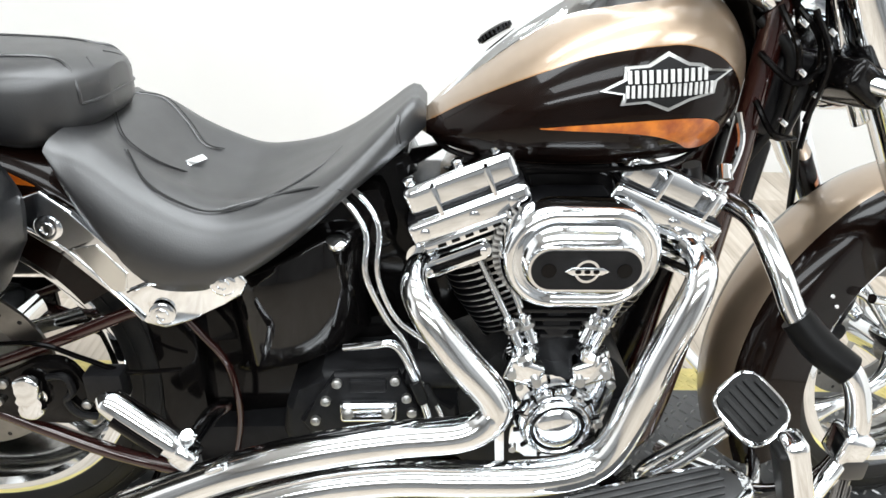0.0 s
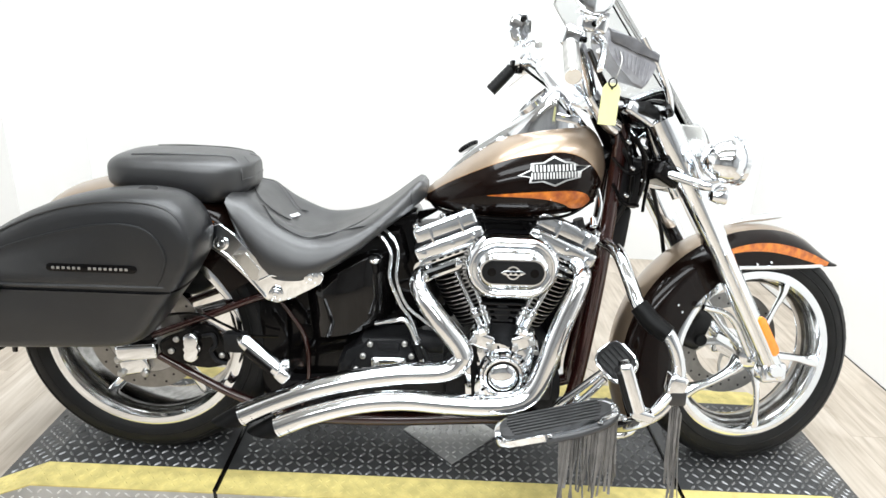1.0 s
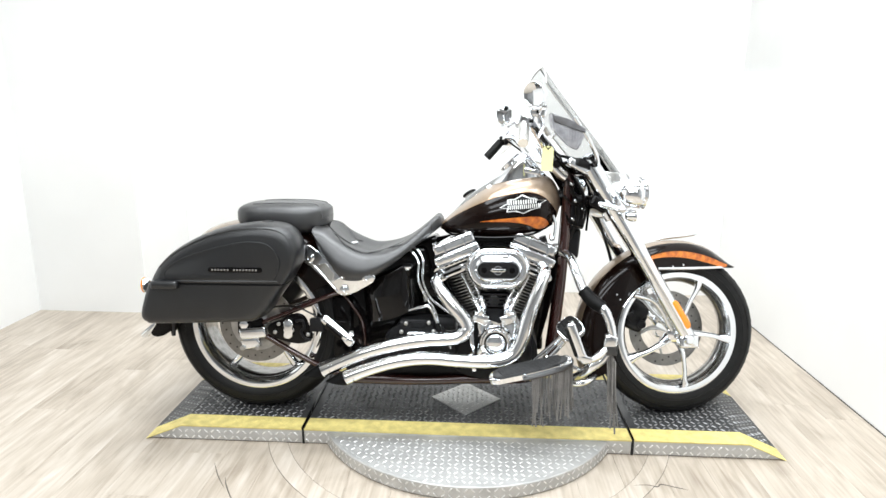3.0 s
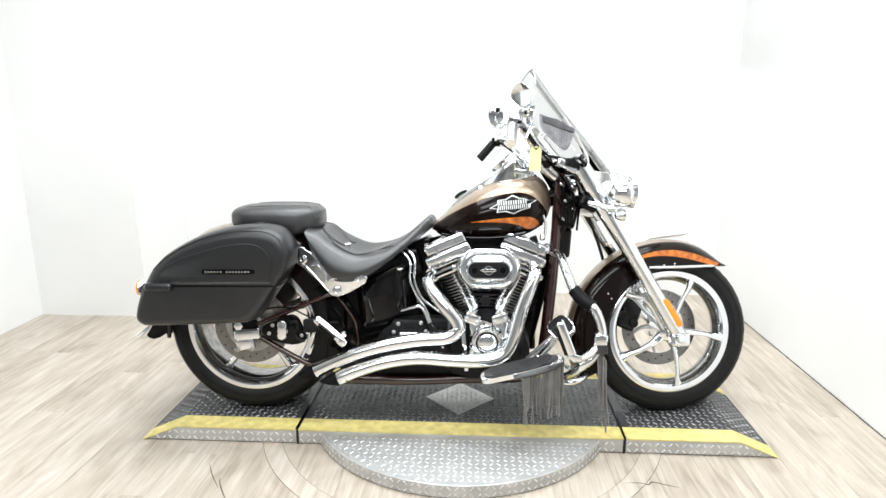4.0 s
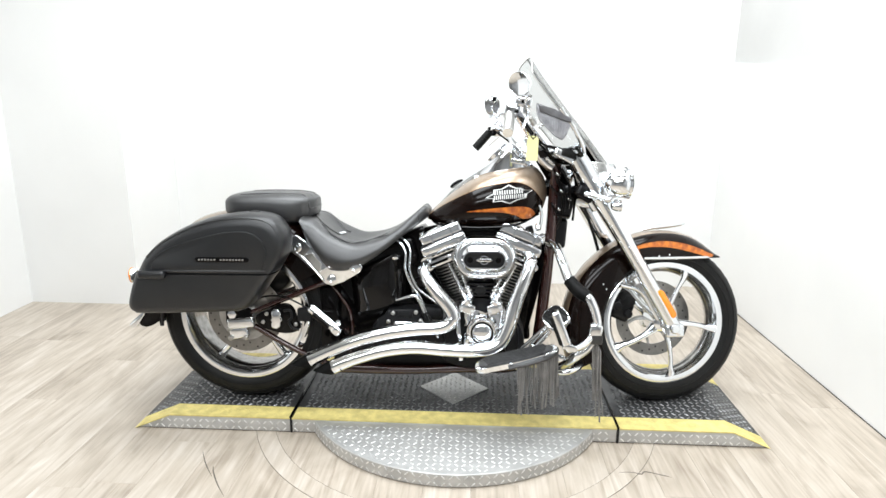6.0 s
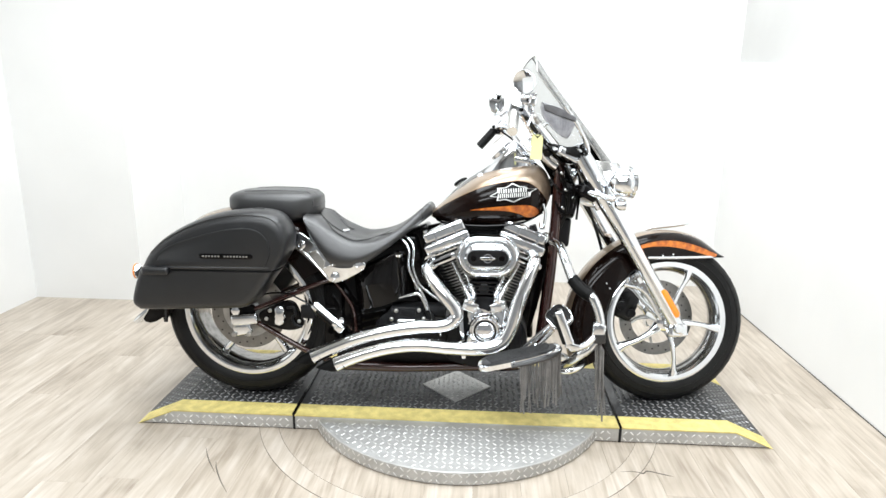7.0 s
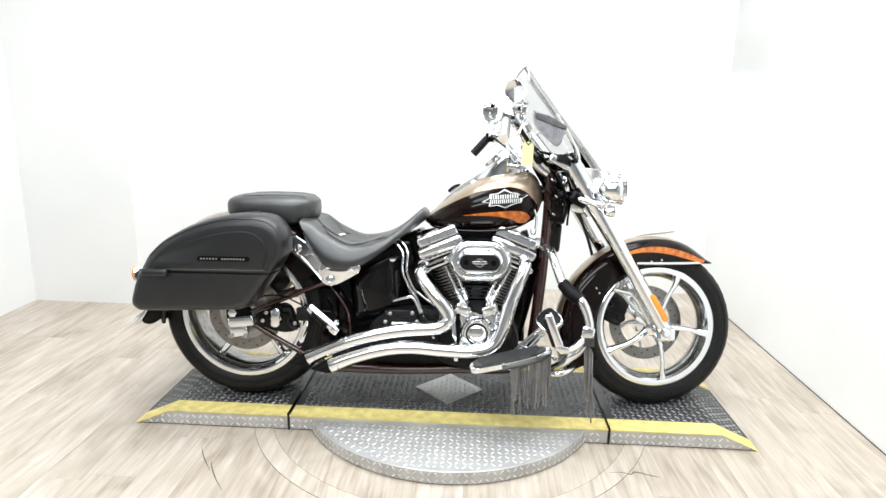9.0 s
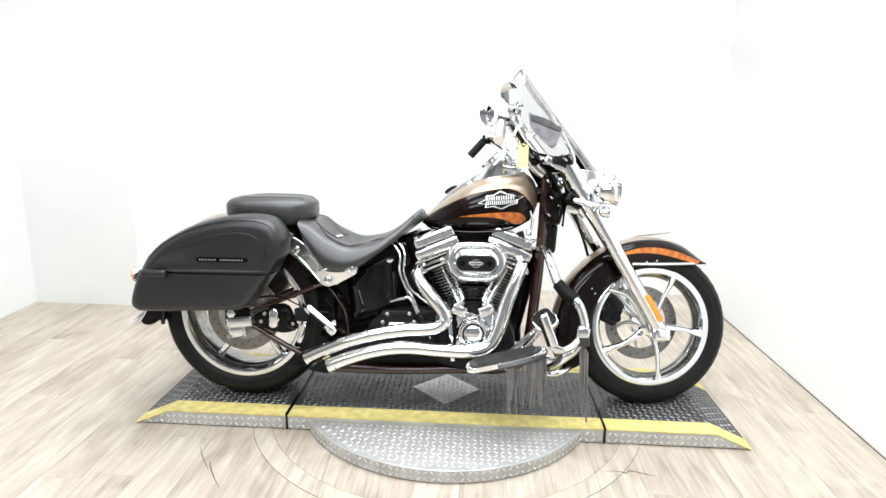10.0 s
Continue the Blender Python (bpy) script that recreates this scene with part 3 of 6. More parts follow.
# ---- saddlebags ----
BAG_OUT = [(-1.118, 0.520), (-1.085, 0.572), (-1.015, 0.632), (-0.90, 0.688), (-0.78, 0.718), (-0.665, 0.722), (-0.60, 0.700), (-0.567, 0.640), (-0.575, 0.575)]
LID_Z = 0.512


def pillow(outline, side, z_keep):
    """A soft box: the outline drawn in towards both faces, held at the height z_keep."""
    cx = sum(p[0] for p in outline) / len(outline)
    rings = []
    for y, k in ((0.165, 0.88), (0.173, 0.945), (0.192, 0.985), (0.222, 1.0), (0.250, 0.998), (0.275, 0.982), (0.292, 0.952), (0.3015, 0.915), (0.3065, 0.87), (0.3095, 0.79)):
        rings.append([(cx + (x - cx) * (0.35 + 0.65 * k), side * y, z_keep + (z - z_keep) * k) for x, z in outline])
    return skin(rings)


def saddlebag(side, label):
    y0, y1 = (-0.3095, -0.165) if side < 0 else (0.165, 0.3095)
    upper = [tuple(p) for p in spline(BAG_OUT, 5)] + [(-0.612, LID_Z + 0.001), (-1.118, LID_Z + 0.001)]
    lower = [tuple(p) for p in spline([(-0.615, LID_Z - 0.006), (-0.64, 0.475), (-0.695, 0.398), (-0.735, 0.372), (-0.80, 0.363), (-1.10, 0.352), (-1.145, 0.357), (-1.165, 0.382), (-1.152, 0.44), (-1.128, LID_Z - 0.006)], 4)]
    body = part("saddlebag", pillow(lower, side, LID_Z - 0.006), BAG, BIKE, label)
    lid = part("bag_lid", pillow(upper, side, LID_Z + 0.001), BAG, body, "black leather lid with a sewn front panel")
    part("lid_crease", tube([(-0.8545 + (x + 0.8545) * (0.35 + 0.65 * 0.925), (-1 if side < 0 else 1) * 0.3005, LID_Z + (z - LID_Z) * 0.925) for x, z in BAG_OUT[1:-1]], 0.0022, 6, 6), BAG, body)
    part("lid_gap", plate([(-1.10, LID_Z - 0.008), (-0.63, LID_Z - 0.008), (-0.63, LID_Z + 0.003), (-1.10, LID_Z + 0.003)], side * 0.18, side * 0.300, 0.0), GAP, body)
    k = -1 if side < 0 else 1
    yo = k * 0.3085
    panel = [(-1.052, 0.524), (-1.045, 0.555), (-1.0, 0.592), (-0.90, 0.628), (-0.78, 0.657), (-0.70, 0.660), (-0.655, 0.64), (-0.63, 0.595), (-0.64, 0.552), (-0.655, 0.526)]
    pb = [tuple(p) for p in spline(panel, 4)]
    part("front_panel", plate(pb, yo, yo + k * 0.0045, 0.003, 2), BAG, body)
    part("panel_welt", tube([(x, yo + k * 0.003, z) for x, z in panel], 0.0024, 6, 5), BAG, body)
    part("lid_lip", tube([(-1.08, yo - k * 0.004, LID_Z + 0.008), (-0.95, yo + k * 0.001, LID_Z + 0.008), (-0.64, yo - k * 0.004, LID_Z + 0.010)], 0.006, 8, 5), BAG, body)
    part("latch", rbox((-1.05, yo + k * 0.006, LID_Z - 0.004), (0.10, 0.035, 0.030), 0.012, (0, 0, 0), 3), BAG, body)
    part("badge_strip", plate(stadium(-0.79, 0.563, 0.098, 0.0085), yo + k * 0.004, yo + k * 0.007, 0.001), GLOSS, body, "narrow black badge strip")
    for q in range(15):
        if q != 6:
            part("badge_letter", rbox((-0.872 + 0.0113 * q, yo + k * 0.0075, 0.563), (0.0062, 0.0016, 0.0055), 0.0004), STEEL, body)
    return body


bag_r = saddlebag(-1, "black leather saddlebag with a hinged lid")
bag_l = saddlebag(1, "black leather saddlebag on the far side")
bag_l.matrix_world = Matrix.Translation((-0.035, 0, -0.03))

# ---- exhaust ----
UP = [(-0.075, -0.10, 0.520), (-0.098, -0.15, 0.508), (-0.085, -0.195, 0.487), (-0.04, -0.215, 0.430), (0.010, -0.224, 0.370), (0.016, -0.228, 0.337), (-0.025, -0.232, 0.308), (-0.125, -0.235, 0.300), (-0.229, -0.236, 0.283),
      (-0.335, -0.237, 0.254), (-0.430, -0.238, 0.216), (-0.508, -0.24, 0.180)]
LOW = [(0.262, -0.10, 0.562), (0.292, -0.15, 0.548), (0.288, -0.195, 0.525), (0.245, -0.212, 0.412), (0.205, -0.222, 0.285), (0.165, -0.228, 0.238), (0.09, -0.234, 0.224), (-0.018, -0.238, 0.228), (-0.124, -0.24, 0.234),
       (-0.23, -0.24, 0.221), (-0.338, -0.242, 0.190), (-0.422, -0.244, 0.156)]


TIP = material("matt_black_tip", (0.006, 0.006, 0.006), 0.4, spec=0.1, spots=0.3, scale=40)


def exhaust(pts, label, r=0.0252):
    radii = [0.018, 0.019, 0.021] + [r] * (len(pts) - 4) + [r * 1.08]
    body = part("exhaust_pipe", tube(pts, radii, 28, 8, cap=False), PIPE, BIKE, label)
    end, before = Vector(pts[-1]), Vector(pts[-2])
    d = (end - before).normalized()
    tip = tube([tuple(end - d * 0.03), tuple(end + d * 0.001), tuple(end + d * 0.010)], r * 1.045, 24, 2)
    up = (Vector((0, 0, 1)) - d * d.z).normalized()
    for v in tip.verts:
        if (v.co - end).dot(d) > 0.008:
            rise = 0.5 + 0.5 * (v.co - end).dot(up) / (r * 1.045)
            v.co += d * (0.066 * rise ** 1.3) - up * (0.010 * rise)
    part("pipe_tip", tip, TIP, body, "black slash-cut pipe tip")
    part("end_ring", tube([tuple(end - d * 0.005), tuple(end + d * 0.0005)], r * 1.10, 28, cap=False), CHROME, body)
    for i in (5, 7):
        p, q = Vector(pts[i]), Vector(pts[i + 1])
        dd = (q - p).normalized()
        part("clamp", tube([tuple(p - dd * 0.003), tuple(p + dd * 0.003)], r * 1.05, 28), CHROME, body)
    return body


exhaust(UP, "curved chrome upper exhaust pipe")
exhaust(LOW, "curved chrome lower exhaust pipe")


# ---- tank trim ----
def tank_decal(outline, low, high, side=-1):
    """A flat shape laid on the tank's side: outline of (x, z), star-shaped about its middle."""
    bm = bmesh.new()
    cx, cz = sum(p[0] for p in outline) / len(outline), sum(p[1] for p in outline) / len(outline)
    on = lambda x, z, h: bm.verts.new((x, side * (tank_y(x, z) + h), z))
    a, b = [on(x, z, low) for x, z in outline], [on(x, z, high) for x, z in outline]
    c = on(cx, cz, high)
    n = len(a)
    for i in range(n):
        j = (i + 1) % n
        bm.faces.new((a[i], a[j], b[j], b[i]))
        bm.faces.new((b[i], b[j], c))
    return bm


def slanted(cx, cz, w, h, tilt=0.0):
    return [(cx - w / 2, cz - h / 2 - tilt * w / 2), (cx + w / 2, cz - h / 2 + tilt * w / 2), (cx + w / 2, cz + h / 2 + tilt * w / 2), (cx - w / 2, cz + h / 2 - tilt * w / 2)]


BX, BZ = 0.214, 0.777


def tilted(pts, k=0.94, a=0.07):
    return [(BX + k * (x - a * z), BZ + k * (z + a * x)) for x, z in pts]


star = [(-0.091, -0.008), (-0.060, -0.013), (-0.064, -0.026), (-0.030, -0.024), (0.0, -0.036), (0.030, -0.024), (0.064, -0.018), (0.067, -0.003), (0.091, 0.008), (0.060, 0.012), (0.045, 0.02),
        (0.028, 0.022), (0.0, 0.036), (-0.028, 0.022), (-0.058, 0.020), (-0.060, 0.006)]
for side in (-1, 1):
    part("tank_badge", tank_decal(tilted(star), 0.0015, 0.004, side), SILVER, tank, "silver star-shaped tank badge", 30)
    part("badge_field", tank_decal(tilted([(x * 0.9, z * 0.86) for x, z in star]), 0.003, 0.0046, side), DARK_METAL, tank, "", 30)
    for row, n, step, x0 in ((0.0085, 6, 0.0185, -0.048), (-0.0088, 8, 0.0152, -0.052)):
        for q in range(n):
            for off in (-0.24, 0.24):
                part("badge_bar", tank_decal(tilted(slanted(x0 + step * (q + off), row, step * 0.27, 0.0150)), 0.004, 0.0066, side), BADGE, tank, "", 30)

# chrome console on the tank, with the speedometer
dash_prof = [(-0.075, 0.705), (0.0, 0.782), (0.08, 0.842), (0.135, 0.884), (0.185, 0.935), (0.215, 0.956), (0.236, 0.946), (0.272, 0.902), (0.308, 0.862)]
dash_w = [(-0.075, 0.016), (0.03, 0.022), (0.10, 0.034), (0.16, 0.055), (0.22, 0.062), (0.27, 0.052), (0.308, 0.03)]


def console():
    rings = []
    for i in range(41):
        x = -0.075 + 0.383 * i / 40
        zt, w = curve_at(dash_prof, x), curve_at(dash_w, x)
        zb = min(zt - 0.004, curve_at(CREST, x) - 0.012)
        half = [(0.0, zt), (0.5 * w, zt - 0.002), (0.85 * w, zt - 0.012), (w, zt - 0.03 if zt - 0.03 > zb else (zt + zb) / 2), (w * 1.05, zb)]
        f = [tuple(p) for p in spline(half, 3)]
        rings.append([(x, -y, z) for y, z in f[::-1]] + [(x, y, z) for y, z in f[1:]])
    return skin(rings)


dash = part("tank_console", console(), CHROME, BIKE, "chrome tank console with speedometer")
part("speedometer", lathe([(0.0, 0.0), (0.042, 0.0), (0.044, 0.006), (0.040, 0.01), (0.0, 0.008)], (0.172, 0, 0.912), (-0.68, 0, 0.73), 40), GLOSS, dash, "round dark speedometer face")
part("bezel", lathe([(0.040, 0.0), (0.047, 0.0), (0.047, 0.012), (0.040, 0.012)], (0.172, 0, 0.912), (-0.68, 0, 0.73), 40, True), CHROME, dash)
part("lock_plate", rbox((0.245, -0.06, 0.888), (0.055, 0.02, 0.02), 0.005, (0, 10, 0)), CHROME, dash)
cap = part("filler_cap", lathe([(0.0, 0.0), (0.024, 0.0), (0.026, 0.003), (0.026, 0.009), (0.022, 0.012), (0.0, 0.013)], (0.015, 0.045, 0.792), (-0.5, 0.25, 0.83), 32), GLOSS, BIKE, "black knurled filler cap")
for k in range(24):
    a = 2 * math.pi * k / 24
    m = Matrix.Translation((0.015, 0.045, 0.792)) @ Vector((-0.5, 0.25, 0.83)).to_track_quat("Z", "Y").to_matrix().to_4x4()
    part("knurl", moved(rbox((0.026 * math.cos(a), 0.026 * math.sin(a), 0.006), (0.0036, 0.0026, 0.007), 0.0006, (0, 0, math.degrees(a))), m), DARK_METAL, cap)
part("tank_seam", tube([(-0.088, 0.0, 0.676), (-0.05, -0.075, 0.660), (0.05, -0.112, 0.654), (0.15, -0.128, 0.656), (0.25, -0.125, 0.668), (0.32, -0.09, 0.70)], 0.004, 8), GLOSS, tank)

# ---- engine ----
V_AT = Vector((0.112, 0, 0.258))


def bank(sign):
    a, p = Vector((0.385 * sign, 0, 0.923)), Vector((0.923, 0, -0.385 * sign))
    return Matrix(((p.x, 0, a.x, V_AT.x), (0, 1, 0, 0), (p.z, 0, a.z, V_AT.z), (0, 0, 0, 1)))


def slab_along(outline, s0, s1, m, bevel=0.001):
    """An outline in the cylinder's cross-section, thick from s0 to s1 along its axis."""
    return plate([(x, y) for x, y in outline], s0, s1, bevel, 1, m @ Matrix(((1, 0, 0, 0), (0, 0, 1, 0), (0, 1, 0, 0), (0, 0, 0, 1))))


crank = part("engine", plate(closed_curve([(-0.03, 0.15), (-0.05, 0.24), (0.0, 0.33), (0.06, 0.38), (0.112, 0.39), (0.165, 0.38), (0.23, 0.33), (0.27, 0.24), (0.25, 0.15), (0.11, 0.12)]), -0.125, 0.14, 0.012, 3), DARK_METAL, BIKE,
             "chrome and black air-cooled V-twin engine")
for sign in (-1, 1):
    m = bank(sign)
    barrel = part("cylinder", slab_along(oval(0, 0, 0.05, 0.058, 32, 2.6), 0.09, 0.34, m), FIN, crank, "finned black cylinder")
    for k in range(14):
        s0 = 0.118 + 0.0122 * k
        w = 0.064 + 0.016 * min(1.0, k / 7)
        fin = slab_along(oval(0, 0, w, w + 0.016, 36, 3.2), s0, s0 + 0.0042, m, 0.0012)
        fin.normal_update()
        for f in fin.faces:
            f.material_index = 1 if abs(f.normal.dot(m.col[2].to_3d())) < 0.3 else 0
        part("cooling_fin", fin, FIN, barrel).data.materials.append(STEEL)
    for k in range(3):
        s0 = 0.290 + 0.0125 * k
        fin = slab_along(oval(0, -0.012, 0.083, 0.122, 36, 5.0), s0, s0 + 0.006, m, 0.0015)
        fin.normal_update()
        for f in fin.faces:
            f.material_index = 1 if k and abs(f.normal.dot(m.col[2].to_3d())) < 0.3 else 0
        part("head_fin", fin, FIN, barrel).data.materials.append(POLISHED)
    plate_p = -0.036 if sign < 0 else 0.044
    hp = part("head_plate", moved(plate(stadium(0, 0, 0.052, 0.012), -0.124, -0.114, 0.002), m @ Matrix.Translation((plate_p, -0.02, 0.308))), CHROME, barrel, "chrome badge plate on the head")
    part("slot", moved(plate(stadium(0, 0, 0.042, 0.005), -0.1255, -0.118, 0.001), m @ Matrix.Translation((plate_p, -0.02, 0.308))), GLOSS, hp)
    for q in (-0.04, 0.04):
        part("bolt", moved(lathe([(0.0, 0.0), (0.005, 0.0), (0.005, 0.003), (0.0, 0.004)], (q, -0.125, 0), (0, -1, 0), 10), m @ Matrix.Translation((plate_p, -0.02, 0.308))), CHROME, hp)
    rocker = part("rocker_box", moved(rbox((-0.004 * sign, -0.016, 0.360), (0.176, 0.250, 0.036), 0.010, (0, 0, 0), 3), m), CHROME, crank, "chrome rocker box")
    part("rocker_cover", moved(rbox((-0.006 * sign, -0.012, 0.398), (0.162, 0.226, 0.046), 0.014, (0, 0, 0), 4), m), CHROME, rocker)
    part("lower_rail", moved(rbox((-0.004 * sign, -0.136, 0.337), (0.150, 0.012, 0.014), 0.004, (0, 0, 0), 2), m), CHROME, rocker)
    for q in (-0.05, -0.03, -0.01, 0.01, 0.03, 0.05):
        part("rail_slot", moved(rbox((q - 0.004 * sign, -0.1425, 0.337), (0.012, 0.002, 0.005), 0.0008), m), GLOSS, rocker)
    part("gasket", moved(rbox((-0.004 * sign, -0.014, 0.3785), (0.168, 0.234, 0.004), 0.001), m), FIN, rocker)
    part("rib", moved(rbox((-0.03, -0.124, 0.388), (0.007, 0.03, 0.058), 0.002), m), CHROME, rocker)
    part("rib", moved(rbox((0.046, -0.124, 0.388), (0.007, 0.03, 0.058), 0.002), m), CHROME, rocker)
    for q in (-0.062, 0.01, 0.066):
        part("bolt", moved(lathe([(0.0, 0.0), (0.009, 0.0), (0.009, 0.009), (0.006, 0.011), (0.0, 0.011)], (q, -0.10, 0.418), (0, 0, 1), 12), m), CHROME, rocker)
        part("bolt", moved(lathe([(0.0, 0.0), (0.007, 0.0), (0.007, 0.007), (0.0, 0.008)], (q, -0.139, 0.360), (0, -1, 0), 12), m), CHROME, rocker)

# tappet blocks and pushrod covers
for x0, z0, x1, z1 in ((-0.006, 0.520, 0.058, 0.392), (0.022, 0.530, 0.078, 0.398), (0.240, 0.520, 0.170, 0.392), (0.212, 0.530, 0.152, 0.398)):
    mixed = lambda f, y: (x0 + (x1 - x0) * f, y, z0 + (z1 - z0) * f)
    rod = part("pushrod_cover", tube([mixed(0.0, -0.118), mixed(0.74, -0.136)], 0.0062, 14), CHROME, crank)
    part("lower_tube", tube([mixed(0.70, -0.135), mixed(1.0, -0.148)], 0.0088, 16), CHROME, rod)
    for f in (0.70, 0.80, 0.92):
        part("collar", tube([mixed(f, -0.137), mixed(f + 0.045, -0.138)], 0.0125, 12), CHROME if f != 0.8 else STEEL, rod)
for bx, tilt in ((0.064, 20), (0.166, -20)):
    blk = part("tappet_block", rbox((bx, -0.155, 0.363), (0.058, 0.045, 0.040), 0.008, (0, tilt, 0), 3), CHROME, crank, "chrome tappet block")
    part("flange", lathe([(0.0, 0.0), (0.026, 0.0), (0.027, 0.010), (0.022, 0.016), (0.0, 0.018)], (bx, -0.152, 0.378), (-0.3 if tilt > 0 else 0.3, -0.05, 0.95), 20), CHROME, blk)
    for q in (-0.019, 0.019):
        part("bolt", lathe([(0.0, 0.0), (0.007, 0.0), (0.007, 0.007), (0.0, 0.008)], (bx + q, -0.178, 0.358 - q * tilt / 55), (0, -1, 0.2), 12), STEEL, blk)
CAM_OUT = [(0.050, 0.350), (0.083, 0.364), (0.112, 0.345), (0.145, 0.350), (0.170, 0.364), (0.200, 0.362), (0.204, 0.318), (0.188, 0.245), (0.160, 0.208), (0.105, 0.198), (0.058, 0.206), (0.052, 0.250), (0.062, 0.300)]
cam_cover = part("cam_cover", plate(closed_curve(CAM_OUT, 4), -0.168, -0.12, 0.007, 3), CHROME, crank, "polished chrome cam cover")
TIMER = (0.119, 0, 0.278)
part("timer_housing", lathe([(0.0, 0.16), (0.064, 0.16), (0.061, 0.176), (0.056, 0.186), (0.0, 0.186)], TIMER, (0, -1, 0), 48), CHROME, cam_cover)
part("timer_cover", lathe([(0.0, 0.18), (0.051, 0.18), (0.051, 0.194), (0.048, 0.198), (0.044, 0.198), (0.041, 0.194), (0.037, 0.193), (0.035, 0.196), (0.030, 0.1995), (0.020, 0.2015), (0.010, 0.2025), (0.0, 0.203)], TIMER, (0, -1, 0), 48), CHROME, cam_cover, "round chrome timer cover")
part("cover_groove", lathe([(0.036, 0.1905), (0.0415, 0.1905), (0.0415, 0.1948), (0.036, 0.1948)], TIMER, (0, -1, 0), 48, True), GLOSS, cam_cover)
for k in range(12):
    a = radians(30 * k + 10)
    part("louvre", moved(rbox((0, 0, 0), (0.005, 0.006, 0.016), 0.001), Matrix.Translation((0.119 + 0.058 * math.cos(a), -0.183, 0.278 + 0.058 * math.sin(a))) @ pose(0, 0, 0, 0, -math.degrees(a) + 90, 0)), GLOSS, cam_cover)
for bx, bz in ((0.058, 0.215), (0.19, 0.262), (0.20, 0.335), (0.060, 0.335)):
    part("bolt", lathe([(0.0, 0.0), (0.006, 0.0), (0.006, 0.005), (0.0, 0.006)], (bx, -0.167, bz), (0, -1, 0), 12), STEEL, cam_cover)
part("side_plate", rbox((0.035, -0.16, 0.245), (0.016, 0.03, 0.16), 0.004, (0, -4, 0)), CHROME, crank)
part("oil_filter_mount", rbox((0.225, -0.10, 0.24), (0.05, 0.09, 0.10), 0.012), FIN, crank)

# air cleaner
AIR = (0.128, 0.549)
AIR_SHELL = ((0.0, 0.148), (0.001, 0.166), (0.0035, 0.174), (0.008, 0.1805), (0.013, 0.183), (0.018, 0.182), (0.0215, 0.1775), (0.0235, 0.177), (0.026, 0.182), (0.031, 0.1885), (0.037, 0.1935), (0.043, 0.197), (0.048, 0.1985))
air = part("air_cleaner", skin([[(x, -y, z) for x, z in stadium(*AIR, 0.112 - d, 0.078 - d, 24)] for d, y in AIR_SHELL]), CHROME, BIKE, "oval chrome air cleaner with a dark centre", 60)
part("filter_element", plate(stadium(AIR[0] - 0.002, AIR[1] - 0.004, 0.110, 0.077, 24), -0.144, -0.095, 0.004), FIN, air, "black pleated filter element")
for k in range(56):
    a = 2 * math.pi * k / 56
    c, s_ = math.cos(a), math.sin(a)
    ex = math.copysign(0.034, c) if abs(c) > 0.02 else 0
    if s_ > 0.80 and c > -0.55:
        continue
    px_, pz_ = AIR[0] - 0.002 + ex + 0.0785 * c, AIR[1] - 0.004 + 0.0785 * s_
    part("pleat", moved(rbox((0, 0, 0), (0.009, 0.046, 0.0036), 0.0006), Matrix.Translation((px_, -0.123, pz_)) @ pose(0, 0, 0, 0, -math.degrees(a), 0)), FILTER, air)
part("insert_rim", plate(stadium(*AIR, 0.077, 0.032, 20), -0.203, -0.194, 0.002), CHROME, air)
part("insert", plate(stadium(*AIR, 0.073, 0.028, 20), -0.2045, -0.2, 0.001), DARK_METAL, air, "dark oval insert")
part("emblem_ring", lathe([(0.013, 0.2045), (0.0165, 0.2045), (0.0165, 0.207), (0.013, 0.207)], (AIR[0], 0, AIR[1]), (0, -1, 0), 32, True), CHROME, air)
part("emblem_bar", plate([(AIR[0] - 0.030, AIR[1]), (AIR[0] - 0.02, AIR[1] - 0.0055), (AIR[0] + 0.02, AIR[1] - 0.0055), (AIR[0] + 0.030, AIR[1]), (AIR[0] + 0.02, AIR[1] + 0.0055), (AIR[0] - 0.02, AIR[1] + 0.0055)], -0.2075, -0.2045, 0.0006), CHROME, air)
for q in (-0.012, 0.0, 0.012):
    part("emblem_mark", plate(stadium(AIR[0] + q, AIR[1], 0.0042, 0.003, 6), -0.2082, -0.207, 0.0003), GLOSS, air)
for q in (-0.05, 0.05):
    part("screw", lathe([(0.0, 0.2045), (0.010, 0.2045), (0.010, 0.206), (0.0, 0.206)], (AIR[0] + q, 0, AIR[1]), (0, -1, 0), 20), GLOSS, air)
part("intake", rbox((0.112, -0.03, 0.53), (0.10, 0.20, 0.16), 0.02), FIN, BIKE, "black intake body between the cylinders")
part("coil_cover", rbox((0.11, -0.02, 0.64), (0.18, 0.16, 0.05), 0.015), GLOSS, BIKE)
part("front_head_body", moved(rbox((0.0, 0.0, 0.31), (0.150, 0.20, 0.06), 0.01), bank(1)), FIN, crank)
part("breather_bolt", lathe([(0.0, 0.0), (0.02, 0.0), (0.02, 0.02), (0.0, 0.022)], (0.112, -0.12, 0.42), (0, -1, 0.2), 20), FIN, crank)
for q in range(4):
    part("crankcase_fin", rbox((0.113, -0.128, 0.405 + 0.014 * q), (0.05 + 0.02 * q, 0.03, 0.006), 0.001), FIN, crank)

